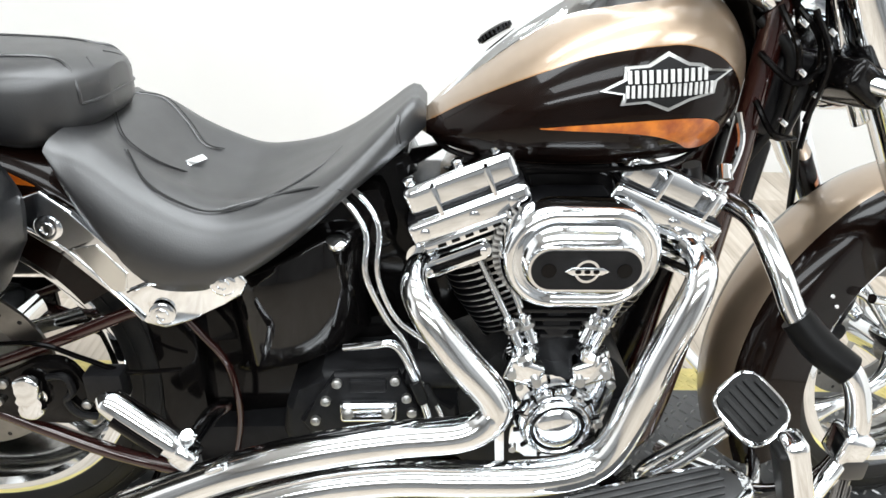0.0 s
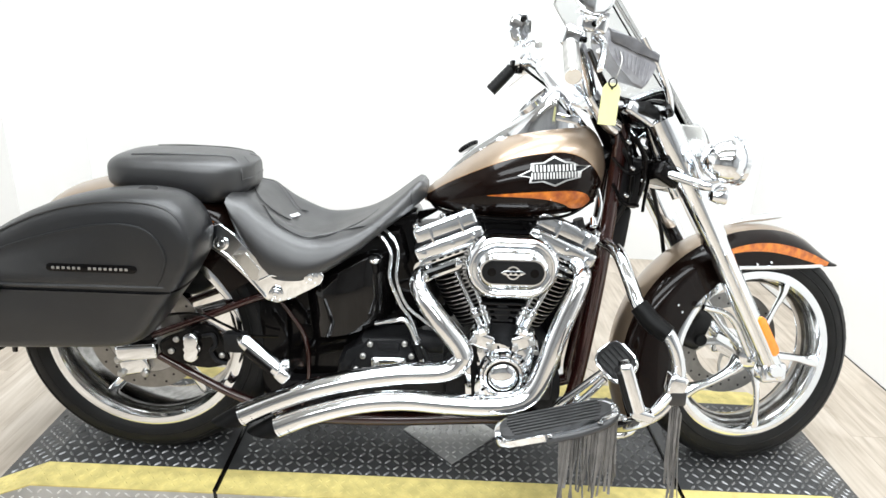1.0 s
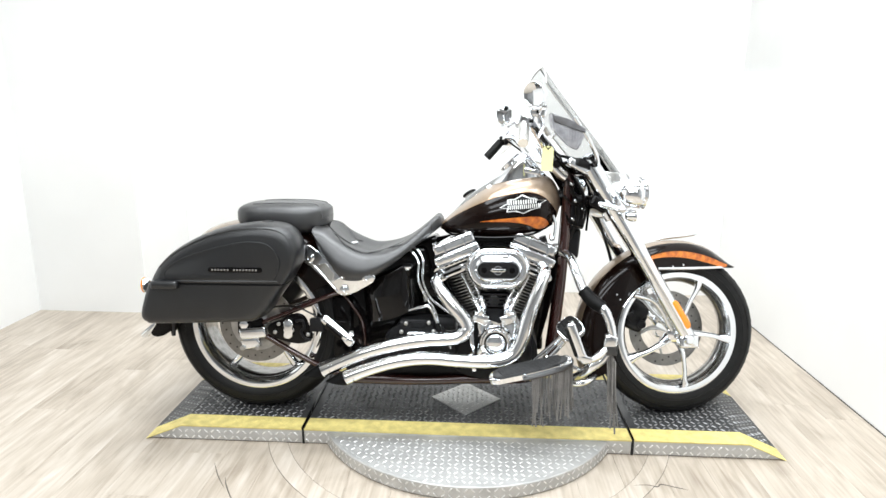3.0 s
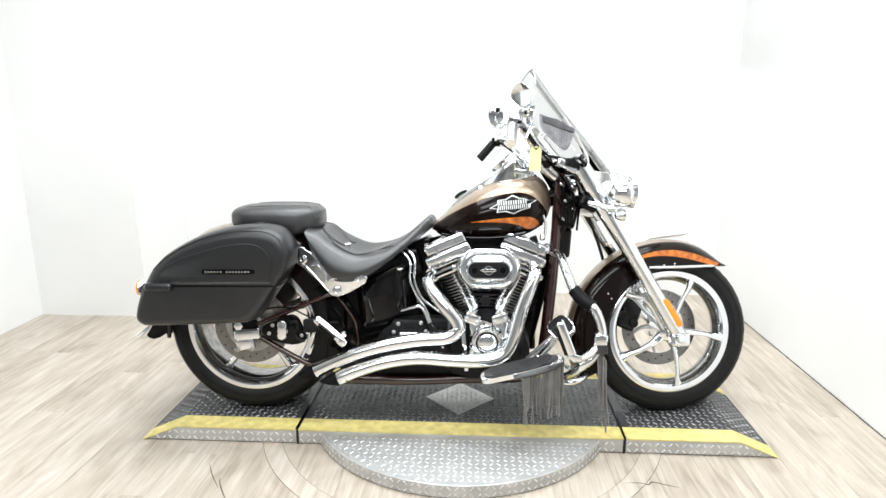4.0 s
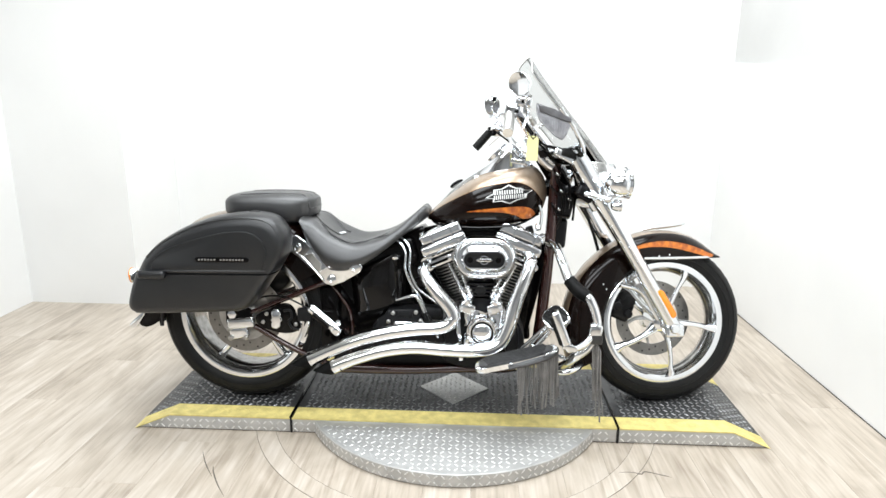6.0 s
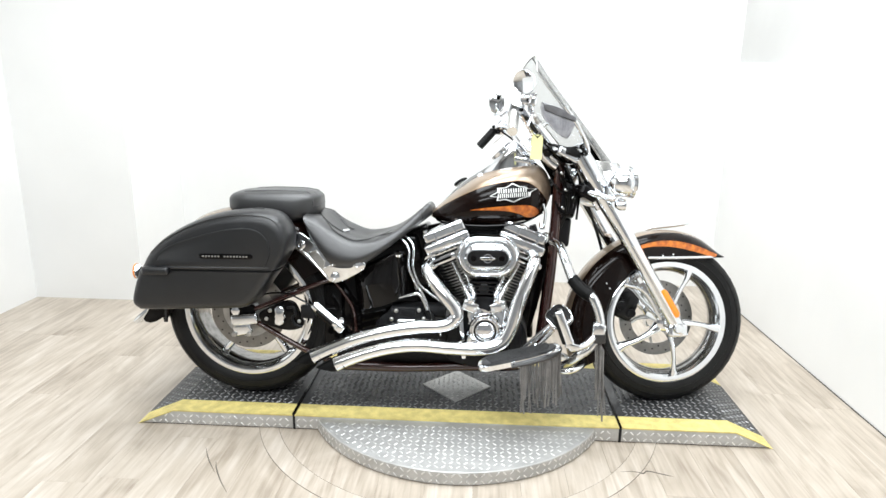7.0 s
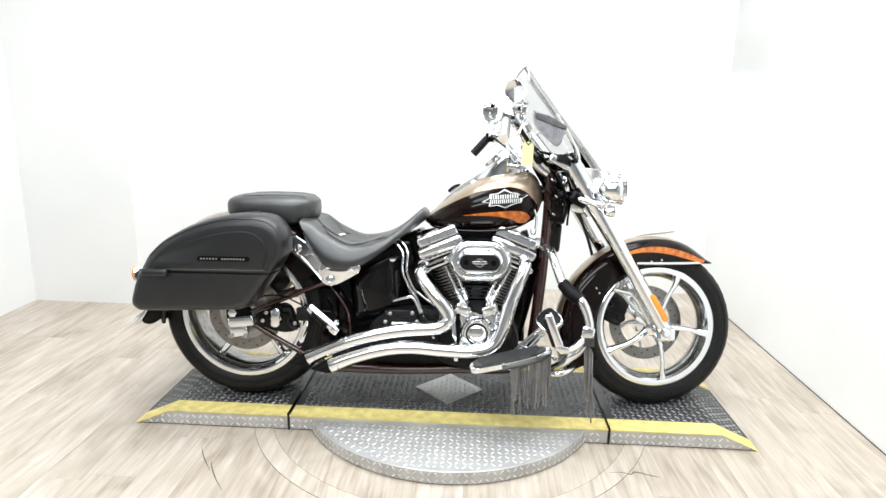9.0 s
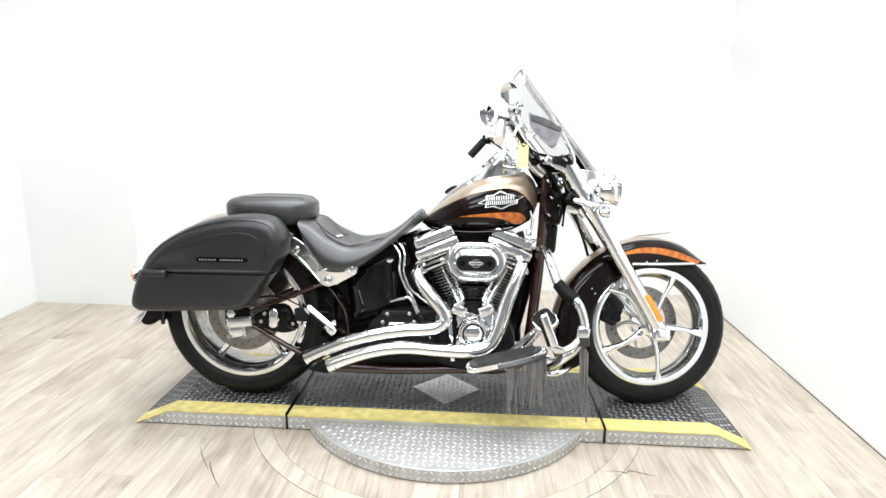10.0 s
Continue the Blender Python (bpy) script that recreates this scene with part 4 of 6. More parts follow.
# transmission and oil tank
trans = part("gearbox", plate([(-0.30, 0.235), (-0.292, 0.285), (-0.262, 0.305), (-0.235, 0.345), (-0.11, 0.350), (-0.095, 0.30), (-0.03, 0.285), (-0.02, 0.20), (-0.10, 0.17), (-0.28, 0.18)], -0.150, 0.12, 0.012, 3), DARK_METAL, BIKE, "black wrinkle-finished gearbox")
part("side_cover", plate([(-0.268, 0.268), (-0.235, 0.312), (-0.215, 0.352), (-0.120, 0.356), (-0.105, 0.318), (-0.085, 0.28), (-0.09, 0.25), (-0.255, 0.245)], -0.163, -0.148, 0.006, 3), DARK_METAL, trans)
part("chrome_bridge", rbox((-0.164, -0.170, 0.294), (0.086, 0.018, 0.034), 0.008, (0, 0, 0), 3), CHROME, trans)
for bx, bz in ((-0.245, 0.272), (-0.21, 0.340), (-0.125, 0.344), (-0.10, 0.285), (-0.228, 0.308), (-0.108, 0.312)):
    part("bolt", lathe([(0.0, 0.0), (0.0075, 0.0), (0.0075, 0.006), (0.005, 0.008), (0.0, 0.008)], (bx, -0.163, bz), (0, -1, 0), 12), STEEL, trans)
for bx in (-0.194, -0.136):
    part("bridge_bolt", lathe([(0.0, 0.0), (0.0085, 0.0), (0.0085, 0.004), (0.006, 0.006), (0.0, 0.006)], (bx, -0.178, 0.296), (0, -1, 0), 14), STEEL, trans)
part("case_rib", rbox((-0.165, -0.164, 0.335), (0.055, 0.010, 0.022), 0.004), DARK_METAL, trans)
def oil_tank():
    """A tank that wraps round the frame: bowed across, with upright sides and rounded rims."""
    top = [(-0.385, 0.462), (-0.33, 0.492), (-0.275, 0.520), (-0.225, 0.545), (-0.172, 0.552)]
    bottom = [(-0.372, 0.322), (-0.32, 0.334), (-0.27, 0.346), (-0.225, 0.362), (-0.168, 0.384)]
    upper, lower = spline(top, 10), spline(bottom, 10)
    rings = []
    for w, inset in ((0.0, 0.005), (0.008, 0.0015), (0.025, 0.0), (0.5, 0.0), (1.0, 0.0)):
        row = []
        for k in range(41):
            u = k / 40
            a, b = upper[k], lower[k]
            bow = 1 - 0.5 * abs(2 * u - 1) ** 5 - 0.5 * (2 * u - 1) ** 2
            deep = 0.078 + 0.049 * bow - inset
            row.append((a[0] + (b[0] - a[0]) * w, -deep, a[1] + (b[1] - a[1]) * w))
        rings.append(row + [(x, 0.10, z) for x, y, z in row[::-1]])
    return skin(rings)


oil = part("oil_tank", oil_tank(), TANK_BLACK, BIKE, "glossy black oil tank", 60)
part("filler", lathe([(0.0, 0.0), (0.011, 0.0), (0.011, 0.03), (0.0, 0.03)], (-0.205, -0.105, 0.508), (0, -0.25, 0.97), 16), GLOSS, oil)
part("oil_cap", lathe([(0.0, 0.0), (0.017, 0.0), (0.0185, 0.004), (0.0175, 0.010), (0.010, 0.014), (0.0, 0.015)], (-0.205, -0.113, 0.537), (0, -0.25, 0.97), 24), CHROME, oil, "chrome oil cap")
part("inner_guard", rbox((-0.41, 0.0, 0.33), (0.15, 0.13, 0.30), 0.03, (0, 12, 0), 3), GLOSS, BIKE, "black inner mudguard")
# the next five are made-up black blocks that darken see-through gaps
part("pivot_block", rbox((-0.468, 0.0, 0.285), (0.075, 0.19, 0.27), 0.015, (0, 0, 0), 2), GLOSS, BIKE, "black block added to fill the gap ahead of the rear tyre")
part("lower_mount", rbox((0.235, 0.06, 0.30), (0.12, 0.08, 0.22), 0.012), GLOSS, BIKE, "black block added to fill the gap low in the engine")
part("rear_engine_mount", rbox((-0.115, 0.025, 0.48), (0.13, 0.11, 0.30), 0.012, (0, -22, 0)), GLOSS, BIKE, "black block added to fill the gap behind the rear cylinder")
part("front_engine_mount", rbox((0.278, 0.05, 0.40), (0.10, 0.10, 0.36), 0.012, (0, 14, 0)), GLOSS, BIKE, "black block added to fill the gap ahead of the front cylinder")
part("swingarm_bridge", rbox((-0.275, 0.0, 0.29), (0.30, 0.13, 0.17), 0.02, (0, -6, 0)), GLOSS, BIKE, "black block added to fill the gap under the oil tank")
part("battery_box", rbox((-0.30, 0.0, 0.52), (0.34, 0.16, 0.10), 0.02, (0, -14, 0)), GLOSS, BIKE, "black box under the seat")
part("underbelly", rbox((-0.15, 0.0, 0.15), (0.62, 0.20, 0.10), 0.02), DARK_METAL, BIKE, "black sump and lower frame")

# hoses and lines
for pts, r in (([(-0.235, -0.085, 0.615), (-0.195, -0.11, 0.60), (-0.165, -0.13, 0.562), (-0.166, -0.14, 0.503), (-0.138, -0.145, 0.436), (-0.112, -0.15, 0.40), (-0.084, -0.155, 0.328), (-0.06, -0.165, 0.292), (-0.045, -0.17, 0.25)], 0.0046),
               ([(-0.22, -0.08, 0.622), (-0.175, -0.105, 0.605), (-0.148, -0.125, 0.57), (-0.15, -0.135, 0.50), (-0.126, -0.14, 0.437), (-0.09, -0.145, 0.405), (-0.04, -0.15, 0.37)], 0.0046),
               ([(-0.20, -0.14, 0.383), (-0.16, -0.155, 0.398), (-0.128, -0.16, 0.404), (-0.106, -0.165, 0.375), (-0.082, -0.168, 0.305), (-0.07, -0.172, 0.26)], 0.0065)):
    part("oil_line", tube(pts, r, 10), CHROME, BIKE, "bent chrome oil line")
for a, b in (((-0.084, -0.155, 0.328), (-0.066, -0.163, 0.298)), ((-0.096, -0.167, 0.345), (-0.083, -0.168, 0.308))):
    part("hose_sleeve", tube([a, b], 0.0088, 12), RUBBER, BIKE, "black rubber hose sleeve")
part("starter_motor", lathe([(0.0, 0.0), (0.026, 0.0), (0.028, 0.004), (0.028, 0.08), (0.0, 0.08)], (-0.03, -0.13, 0.335), (-1, 0, 0.05), 24), DARK_METAL, BIKE, "black starter motor")
part("exhaust_flange", lathe([(0.0, 0.0), (0.027, 0.0), (0.027, 0.012), (0.0, 0.012)], (-0.085, -0.12, 0.515), (0.3, 1, 0.1), 20), CHROME, BIKE)

# ---- frame ----
part("main_tube", tube([(0.385, -0.052, 0.88), (0.377, -0.055, 0.78), (0.363, -0.058, 0.56), (0.347, -0.06, 0.39), (0.325, -0.062, 0.215), (0.30, -0.065, 0.14), (0.22, -0.08, 0.112), (0.05, -0.10, 0.112), (-0.2, -0.11, 0.104), (-0.46, -0.11, 0.105)],
                                 [0.019] * 10, 16), MAROON, BIKE, "maroon painted tubular frame")
part("frame_tube", tube([(0.385, 0.052, 0.88), (0.363, 0.058, 0.56), (0.325, 0.062, 0.215), (0.30, 0.065, 0.14), (0.05, 0.10, 0.112), (-0.46, 0.11, 0.105)], 0.017, 14), MAROON, BIKE)
part("backbone", tube([(0.38, 0, 0.80), (0.1, 0, 0.66), (-0.2, 0, 0.58), (-0.42, 0, 0.48)], 0.03, 16), GLOSS, BIKE)
part("steering_head", lathe([(0.0, -0.10), (0.034, -0.10), (0.034, 0.06), (0.0, 0.06)], tuple(HEAD), tuple(AXIS), 24), GLOSS, BIKE)
for side in (-1, 1):
    part("upper_stay", tube([(-0.80, side * 0.118, 0.308), (-0.755, side * 0.118, 0.326), (-0.625, side * 0.118, 0.378), (-0.489, side * 0.115, 0.434), (-0.40, side * 0.11, 0.450)], 0.0095, 14), MAROON, BIKE, "maroon swingarm tube")
    part("lower_stay", tube([(-0.80, side * 0.115, 0.290), (-0.743, side * 0.118, 0.260), (-0.661, side * 0.118, 0.211), (-0.57, side * 0.118, 0.163), (-0.45, side * 0.11, 0.108)], 0.0115, 14), MAROON, BIKE, "maroon swingarm tube")
    part("seat_stay", tube([(-0.40, side * 0.10, 0.12), (-0.380, side * 0.10, 0.22), (-0.384, side * 0.105, 0.32), (-0.418, side * 0.105, 0.382), (-0.455, side * 0.10, 0.43)], 0.0055, 12), MAROON, BIKE)
    part("axle_plate", rbox((-0.815, side * 0.122, 0.305), (0.10, 0.016, 0.07), 0.012), GLOSS, BIKE)

# rear caliper and belt guard pieces
cal = part("rear_caliper", rbox((-0.802, -0.125, 0.285), (0.105, 0.05, 0.042), 0.010, (0, -6, 0), 3), CHROME, BIKE, "chrome rear brake caliper")
part("caliper_body", rbox((-0.815, -0.120, 0.245), (0.075, 0.04, 0.05), 0.012, (0, -12, 0), 3), CHROME, cal)
for bx, bz in ((-0.85, 0.262), (-0.785, 0.228), (-0.845, 0.225)):
    part("bolt", lathe([(0.0, 0.0), (0.010, 0.0), (0.010, 0.008), (0.006, 0.012), (0.0, 0.012)], (bx, -0.138, bz), (0, -1, 0), 14), STEEL, cal)
part("axle_nut", lathe([(0.0, 0.0), (0.02, 0.0), (0.018, 0.022), (0.0, 0.026)], (-0.835, -0.122, 0.318), (0, -1, 0), 6), CHROME, cal)
part("brake_hose", tube([(-0.79, -0.13, 0.33), (-0.76, -0.138, 0.362), (-0.707, -0.14, 0.388), (-0.632, -0.14, 0.390), (-0.574, -0.14, 0.365), (-0.52, -0.135, 0.338), (-0.45, -0.12, 0.33)], 0.0036, 8), GLOSS, BIKE)
part("shock_bracket", plate(closed_curve([(-0.676, 0.334), (-0.656, 0.345), (-0.639, 0.330), (-0.646, 0.304), (-0.642, 0.281), (-0.660, 0.268), (-0.679, 0.277), (-0.672, 0.303)], 4), -0.158, -0.143, 0.005, 3), CHROME, BIKE, "small chrome bracket")
hanger = part("bag_mount", plate(closed_curve([(-0.742, 0.314), (-0.69, 0.338), (-0.635, 0.362), (-0.600, 0.350), (-0.585, 0.310), (-0.572, 0.268), (-0.609, 0.247), (-0.669, 0.252), (-0.736, 0.277)], 3), -0.138, -0.122, 0.004, 2), GLOSS, BIKE, "black saddlebag mount plate")
part("mount_arm", tube([(-0.632, -0.142, 0.335), (-0.605, -0.146, 0.338), (-0.600, -0.146, 0.312), (-0.612, -0.146, 0.296), (-0.600, -0.146, 0.272), (-0.575, -0.142, 0.262)], 0.0055, 8), DARK_METAL, hanger, "bent black bracket arm")
for bx, bz in ((-0.700, 0.322), (-0.715, 0.290), (-0.588, 0.283)):
    part("bolt", lathe([(0.0, 0.0), (0.0075, 0.0), (0.0075, 0.005), (0.005, 0.007), (0.0, 0.007)], (bx, -0.138, bz), (0, -1, 0), 12), STEEL, hanger)
part("mount_plate", rbox((-0.55, -0.14, 0.322), (0.055, 0.03, 0.05), 0.006), DARK_METAL, BIKE)

# passenger peg
peg = part("passenger_peg", tube([(-0.498, -0.233, 0.372), (-0.490, -0.235, 0.366), (-0.420, -0.248, 0.313), (-0.408, -0.25, 0.304)], [0.014, 0.0185, 0.0185, 0.016], 18, 4), CHROME, BIKE, "chrome folding passenger footpeg")
part("peg_pad", tube([(-0.486, -0.243, 0.355), (-0.426, -0.254, 0.310)], 0.0150, 14), GLOSS, peg, "black rubber inlay")
part("peg_end", rbox((-0.402, -0.252, 0.297), (0.034, 0.032, 0.034), 0.010, (0, 38, -10), 3), CHROME, peg)
part("peg_bolt", lathe([(0.0, 0.0), (0.012, 0.0), (0.012, 0.006), (0.008, 0.010), (0.0, 0.010)], (-0.398, -0.245, 0.318), (0.1, -0.4, 0.9), 14), CHROME, peg)
part("peg_arm", tube([(-0.400, -0.24, 0.300), (-0.398, -0.17, 0.285), (-0.40, -0.11, 0.25)], 0.013, 12), CHROME, peg)

# chrome fender bracket with bolts
STRUT = [(-0.601, 0.622), (-0.558, 0.636), (-0.523, 0.610), (-0.481, 0.550), (-0.447, 0.522), (-0.404, 0.511), (-0.361, 0.522), (-0.330, 0.530), (-0.318, 0.514), (-0.325, 0.494), (-0.351, 0.480),
         (-0.392, 0.455), (-0.433, 0.441), (-0.460, 0.449), (-0.500, 0.501), (-0.546, 0.555), (-0.600, 0.588)]
bracket = part("fender_bracket", plate(STRUT, -0.176, -0.166, 0.004, 3), CHROME, BIKE, "chrome fender strut plate with three bolts")
part("recess", plate([(-0.532, 0.560), (-0.500, 0.566), (-0.470, 0.525), (-0.476, 0.500), (-0.492, 0.497)], -0.1775, -0.170, 0.001, 1), POLISHED, bracket, "recessed polished field")
part("rim_line", tube([(-0.594, -0.176, 0.592), (-0.545, -0.176, 0.560), (-0.499, -0.176, 0.507), (-0.460, -0.176, 0.456)], 0.0022, 6, 5), CHROME, bracket)
part("rim_line", tube([(-0.474, -0.176, 0.497), (-0.440, -0.176, 0.511), (-0.404, -0.176, 0.505), (-0.362, -0.176, 0.514)], 0.0022, 6, 5), CHROME, bracket)
for bx, bz in ((-0.557, 0.588), (-0.434, 0.465), (-0.349, 0.511)):
    b = part("bolt", lathe([(0.0, 0.0), (0.017, 0.0), (0.017, 0.003), (0.0145, 0.0045), (0.010, 0.0045), (0.0095, 0.007), (0.006, 0.0075), (0.005, 0.005), (0.0, 0.005)], (bx, -0.1755, bz), (0, -1, 0), 24), CHROME, bracket)
# its rear arm runs inwards behind the saddlebag
for ob in (bracket, *bracket.children):
    for v in ob.data.vertices:
        d = 0.2 * max(0.0, -0.465 - v.co.x)
        v.co += Vector((-0.45 * d, d, -0.45 * d))


# ---- fenders ----
def fender(hub, crown, a0, a1, half, inner, n=60, thick=0.003, dark=4):
    """A deep mudguard: crown(a) and inner(a) are radii over the angle a."""
    rings = []
    for i in range(n + 1):
        a = radians(a0 + (a1 - a0) * i / n)
        R, r = crown(math.degrees(a)), min(inner(math.degrees(a)), crown(math.degrees(a)) - 0.006)
        c, s_ = math.cos(a), math.sin(a)
        rd = min(0.055, R - r)
        prof = [(-half, r)] + [(-half + (1 - math.cos(q)) * half * 0.999, R - rd + rd * math.sin(q) ** 0.95) for q in (math.pi / 2 * k / 8 for k in range(9))]
        prof = prof + [(-y, q) for y, q in prof[::-1][1:]]
        back = [(y * (1 - thick / half), q - thick if k not in (0, len(prof) - 1) else q) for k, (y, q) in enumerate(prof)][::-1]
        rings.append([(hub[0] + q * c, y, hub[2] + q * s_) for y, q in prof + back])
    bm, m, k = skin(rings), len(rings[0]), len(prof)
    for i, f in enumerate(bm.faces):
        j, at_ = i % m, a0 + (a1 - a0) * (i // m) / n
        d = (dark if at_ > 85 else 6) if hub is HUB_R else dark + 2
        f.material_index = 1 if j < d or k - 1 - d <= j < k - 1 or j >= k - 1 else 0
    return bm


def fender_side(hub, a0, a1, lo, hi, y, n=50, rows=6):
    """A painted band on the mudguard's flat side, between two radii."""
    bm = bmesh.new()
    grid = []
    for i in range(n + 1):
        d = a0 + (a1 - a0) * i / n
        a = radians(d)
        grid.append([bm.verts.new((hub[0] + r * math.cos(a), y, hub[2] + r * math.sin(a))) for r in (lo(d) + (hi(d) - lo(d)) * k / rows for k in range(rows + 1))])
    for p, q in zip(grid, grid[1:]):
        for k in range(rows):
            bm.faces.new((p[k], p[k + 1], q[k + 1], q[k]))
    return bm


F_CROWN = [(28, 0.316), (48, 0.322), (70, 0.340), (100, 0.344), (130, 0.354), (155, 0.368), (185, 0.380), (208, 0.384)]
f_crown = lambda d: curve_at(F_CROWN, d)
f_inner = lambda d: max(0.243, 0.243 / max(0.05, math.sin(radians(d)))) if d < 100 else (0.243 if d < 150 else 0.243 + 0.02 * (d - 150) / 58)
ff = part("front_fender", steered(fender(HUB_F, f_crown, 50, 206, 0.080, f_inner)), BEIGE, BIKE, "champagne front fender with dark sides and orange stripe")
ff.data.materials.append(BROWN)
for y in (-0.0808, 0.0808):
    BAND_HI = [(50, 0.312), (56, 0.3075), (62, 0.3035), (78, 0.3025), (100, 0.308), (118, 0.313)]
    BAND_LO = [(48, 0.314), (60, 0.287), (75, 0.278), (95, 0.285), (118, 0.304)]
    part("stripe", steered(fender_side(HUB_F, 55, 118, lambda d: max(f_inner(d) + 0.001, curve_at(BAND_LO, d)), lambda d: max(f_inner(d) + 0.002, curve_at(BAND_HI, d)), y * 1.012)), ORANGE, ff, "orange painted stripe")
    part("edge_trim", steered(tube([(0.695, y, 0.524), (0.83, y * 1.02, 0.524), (0.925, y * 1.0, 0.525), (0.978, y * 0.6, 0.527), (0.989, 0, 0.528)], 0.0055, 10)), CHROME, ff, "chrome edge strip")
part("ornament", steered(tube([(0.715, 0, 0.624), (0.76, 0, 0.634), (0.82, 0, 0.641), (0.865, 0, 0.647), (0.882, 0, 0.648)], [0.004, 0.008, 0.0095, 0.009, 0.003], 12)), CHROME, ff, "chrome fender ornament")
for ang, rr in ((148, 0.285), (150, 0.265), (88, 0.255), (97, 0.252)):
    part("rivet", steered(lathe([(0.0, 0.0), (0.004, 0.0), (0.003, 0.002), (0.0, 0.0025)], (HUB_F[0] + rr * math.cos(radians(ang)), -0.081, HUB_F[2] + rr * math.sin(radians(ang))), (0, -1, 0), 10)), CHROME, ff)

R_CROWN = [(40, 0.418), (62, 0.418), (80, 0.402), (95, 0.398), (108, 0.405), (120, 0.408), (140, 0.388), (190, 0.362)]
rf = part("rear_fender", fender(HUB_R, lambda d: curve_at(R_CROWN, d), 30, 188, 0.118, lambda d: 0.272 if d < 150 else 0.272 + 0.05 * (d - 150) / 38), BEIGE, BIKE, "champagne rear fender with dark sides")
rf.data.materials.append(BROWN)
R_BAND = [(56, 0.3785), (59, 0.369), (62, 0.358), (70, 0.345), (80, 0.338)]
for y in (-0.1188, 0.1188):
    part("stripe", fender_side(HUB_R, 56, 80, lambda d: curve_at(R_BAND, d), lambda d: 0.3795, y * 1.008), ORANGE, rf, "orange painted stripe")
part("fender_tip", plate(closed_curve([(-1.075, 0.350), (-1.200, 0.318), (-1.225, 0.280), (-1.215, 0.254), (-1.175, 0.258), (-1.135, 0.282), (-1.10, 0.305)], 4), -0.110, 0.10, 0.006, 2), GLOSS, rf, "black fender tip")
part("tip_trim", plate(closed_curve([(-1.192, 0.318), (-1.232, 0.292), (-1.262, 0.262), (-1.258, 0.252), (-1.236, 0.252), (-1.215, 0.280)], 4), -0.114, 0.104, 0.004, 2), CHROME, rf, "chrome fender tip trim")
part("number_plate_holder", rbox((-1.165, -0.02, 0.315), (0.05, 0.17, 0.03), 0.008, (0, 20, 0)), GLOSS, rf)
for side in (-1, 1):
    sig = part("turn_signal", lathe([(0.0, 0.0), (0.014, 0.002), (0.025, 0.010), (0.029, 0.022), (0.0, 0.022)], (-1.165, side * 0.19, 0.478), (-1, 0, -0.03), 24), CHROME, BIKE, "chrome turn signal with a red lens")
    part("lens", lathe([(0.029, 0.0), (0.029, 0.006), (0.018, 0.013), (0.0, 0.015), (0.0, 0.0)], (-1.186, side * 0.19, 0.4775), (-1, 0, -0.03), 24), AMBER, sig, "amber lens")
    part("stalk", tube([(-1.185, side * 0.17, 0.478), (-1.16, side * 0.10, 0.49)], 0.008, 10), CHROME, sig)

# ---- fork ----
TOP_L, LOW_L = Vector((0.428, 0, 0.900)), Vector((0.810, 0, 0.245))


def on_leg(f, y):
    p = TOP_L.lerp(LOW_L, f)
    return (p.x, y, p.z)


for y, near in ((-0.118, True), (0.118, False)):
    slider = part("fork_leg", steered(tube([on_leg(0.44, y), on_leg(0.52, y), on_leg(0.80, y), on_leg(0.96, y), on_leg(1.0, y)], [0.031, 0.0285, 0.0275, 0.0275, 0.022], 22)), CHROME, BIKE, "chrome telescopic fork leg")
    part("fork_shroud", steered(tube([on_leg(0.02, y), on_leg(0.12, y), on_leg(0.30, y), on_leg(0.45, y)], [0.034, 0.037, 0.035, 0.032], 22)), CHROME, slider, "chrome fork shroud")
    part("fork_stem", steered(tube([on_leg(-0.02, y * 0.97), on_leg(0.04, y * 0.97)], 0.023, 18)), CHROME, slider)
    part("axle_clamp", steered(rbox((0.792, y, 0.262), (0.070, 0.045, 0.05), 0.012, (0, 0, 0), 3)), CHROME, slider)
    part("fork_rib", steered(tube([on_leg(0.50, y * 1.22), on_leg(0.70, y * 1.22), on_leg(0.93, y * 1.2)], 0.006, 8)), CHROME, slider)
    k = -1 if near else 1
    ang = math.degrees(math.atan2(LOW_L.x - TOP_L.x, TOP_L.z - LOW_L.z))
    mid = Vector(on_leg(0.83, y)) + Vector((0.012, k * 0.024, 0.006))
    part("reflector", steered(moved(plate(stadium(0, 0, 0.058, 0.0125), -0.005, 0.005, 0.003), Matrix.Translation(mid) @ pose(0, 0, 0, 0, 90 - ang, 0))), AMBER, slider, "orange side reflector")
part("axle", steered(tube([(0.782, -0.135, 0.275), (0.782, 0.135, 0.275)], 0.013, 16)), CHROME, BIKE)
part("axle_cap", steered(lathe([(0.0, 0.0), (0.021, 0.0), (0.021, 0.016), (0.015, 0.024), (0.0, 0.026)], (0.788, -0.125, 0.272), (0, -1, 0), 24)), CHROME, BIKE, "chrome axle cap")
part("lower_clamp", steered(rbox((0.455, 0, 0.76), (0.07, 0.30, 0.045), 0.014, (0, 30, 0), 3)), GLOSS, BIKE)
part("upper_clamp", steered(rbox((0.385, 0, 0.895), (0.085, 0.27, 0.03), 0.01, (0, 30, 0), 3)), CHROME, BIKE)
fcal = part("front_caliper", steered(rbox((0.657, 0.052, 0.335), (0.080, 0.07, 0.115), 0.022, (0, 25, 0), 3)), FIN, BIKE, "black front brake caliper")
part("caliper_cover", steered(rbox((0.712, 0.035, 0.335), (0.045, 0.03, 0.030), 0.01, (0, 40, 0), 3)), CHROME, fcal)
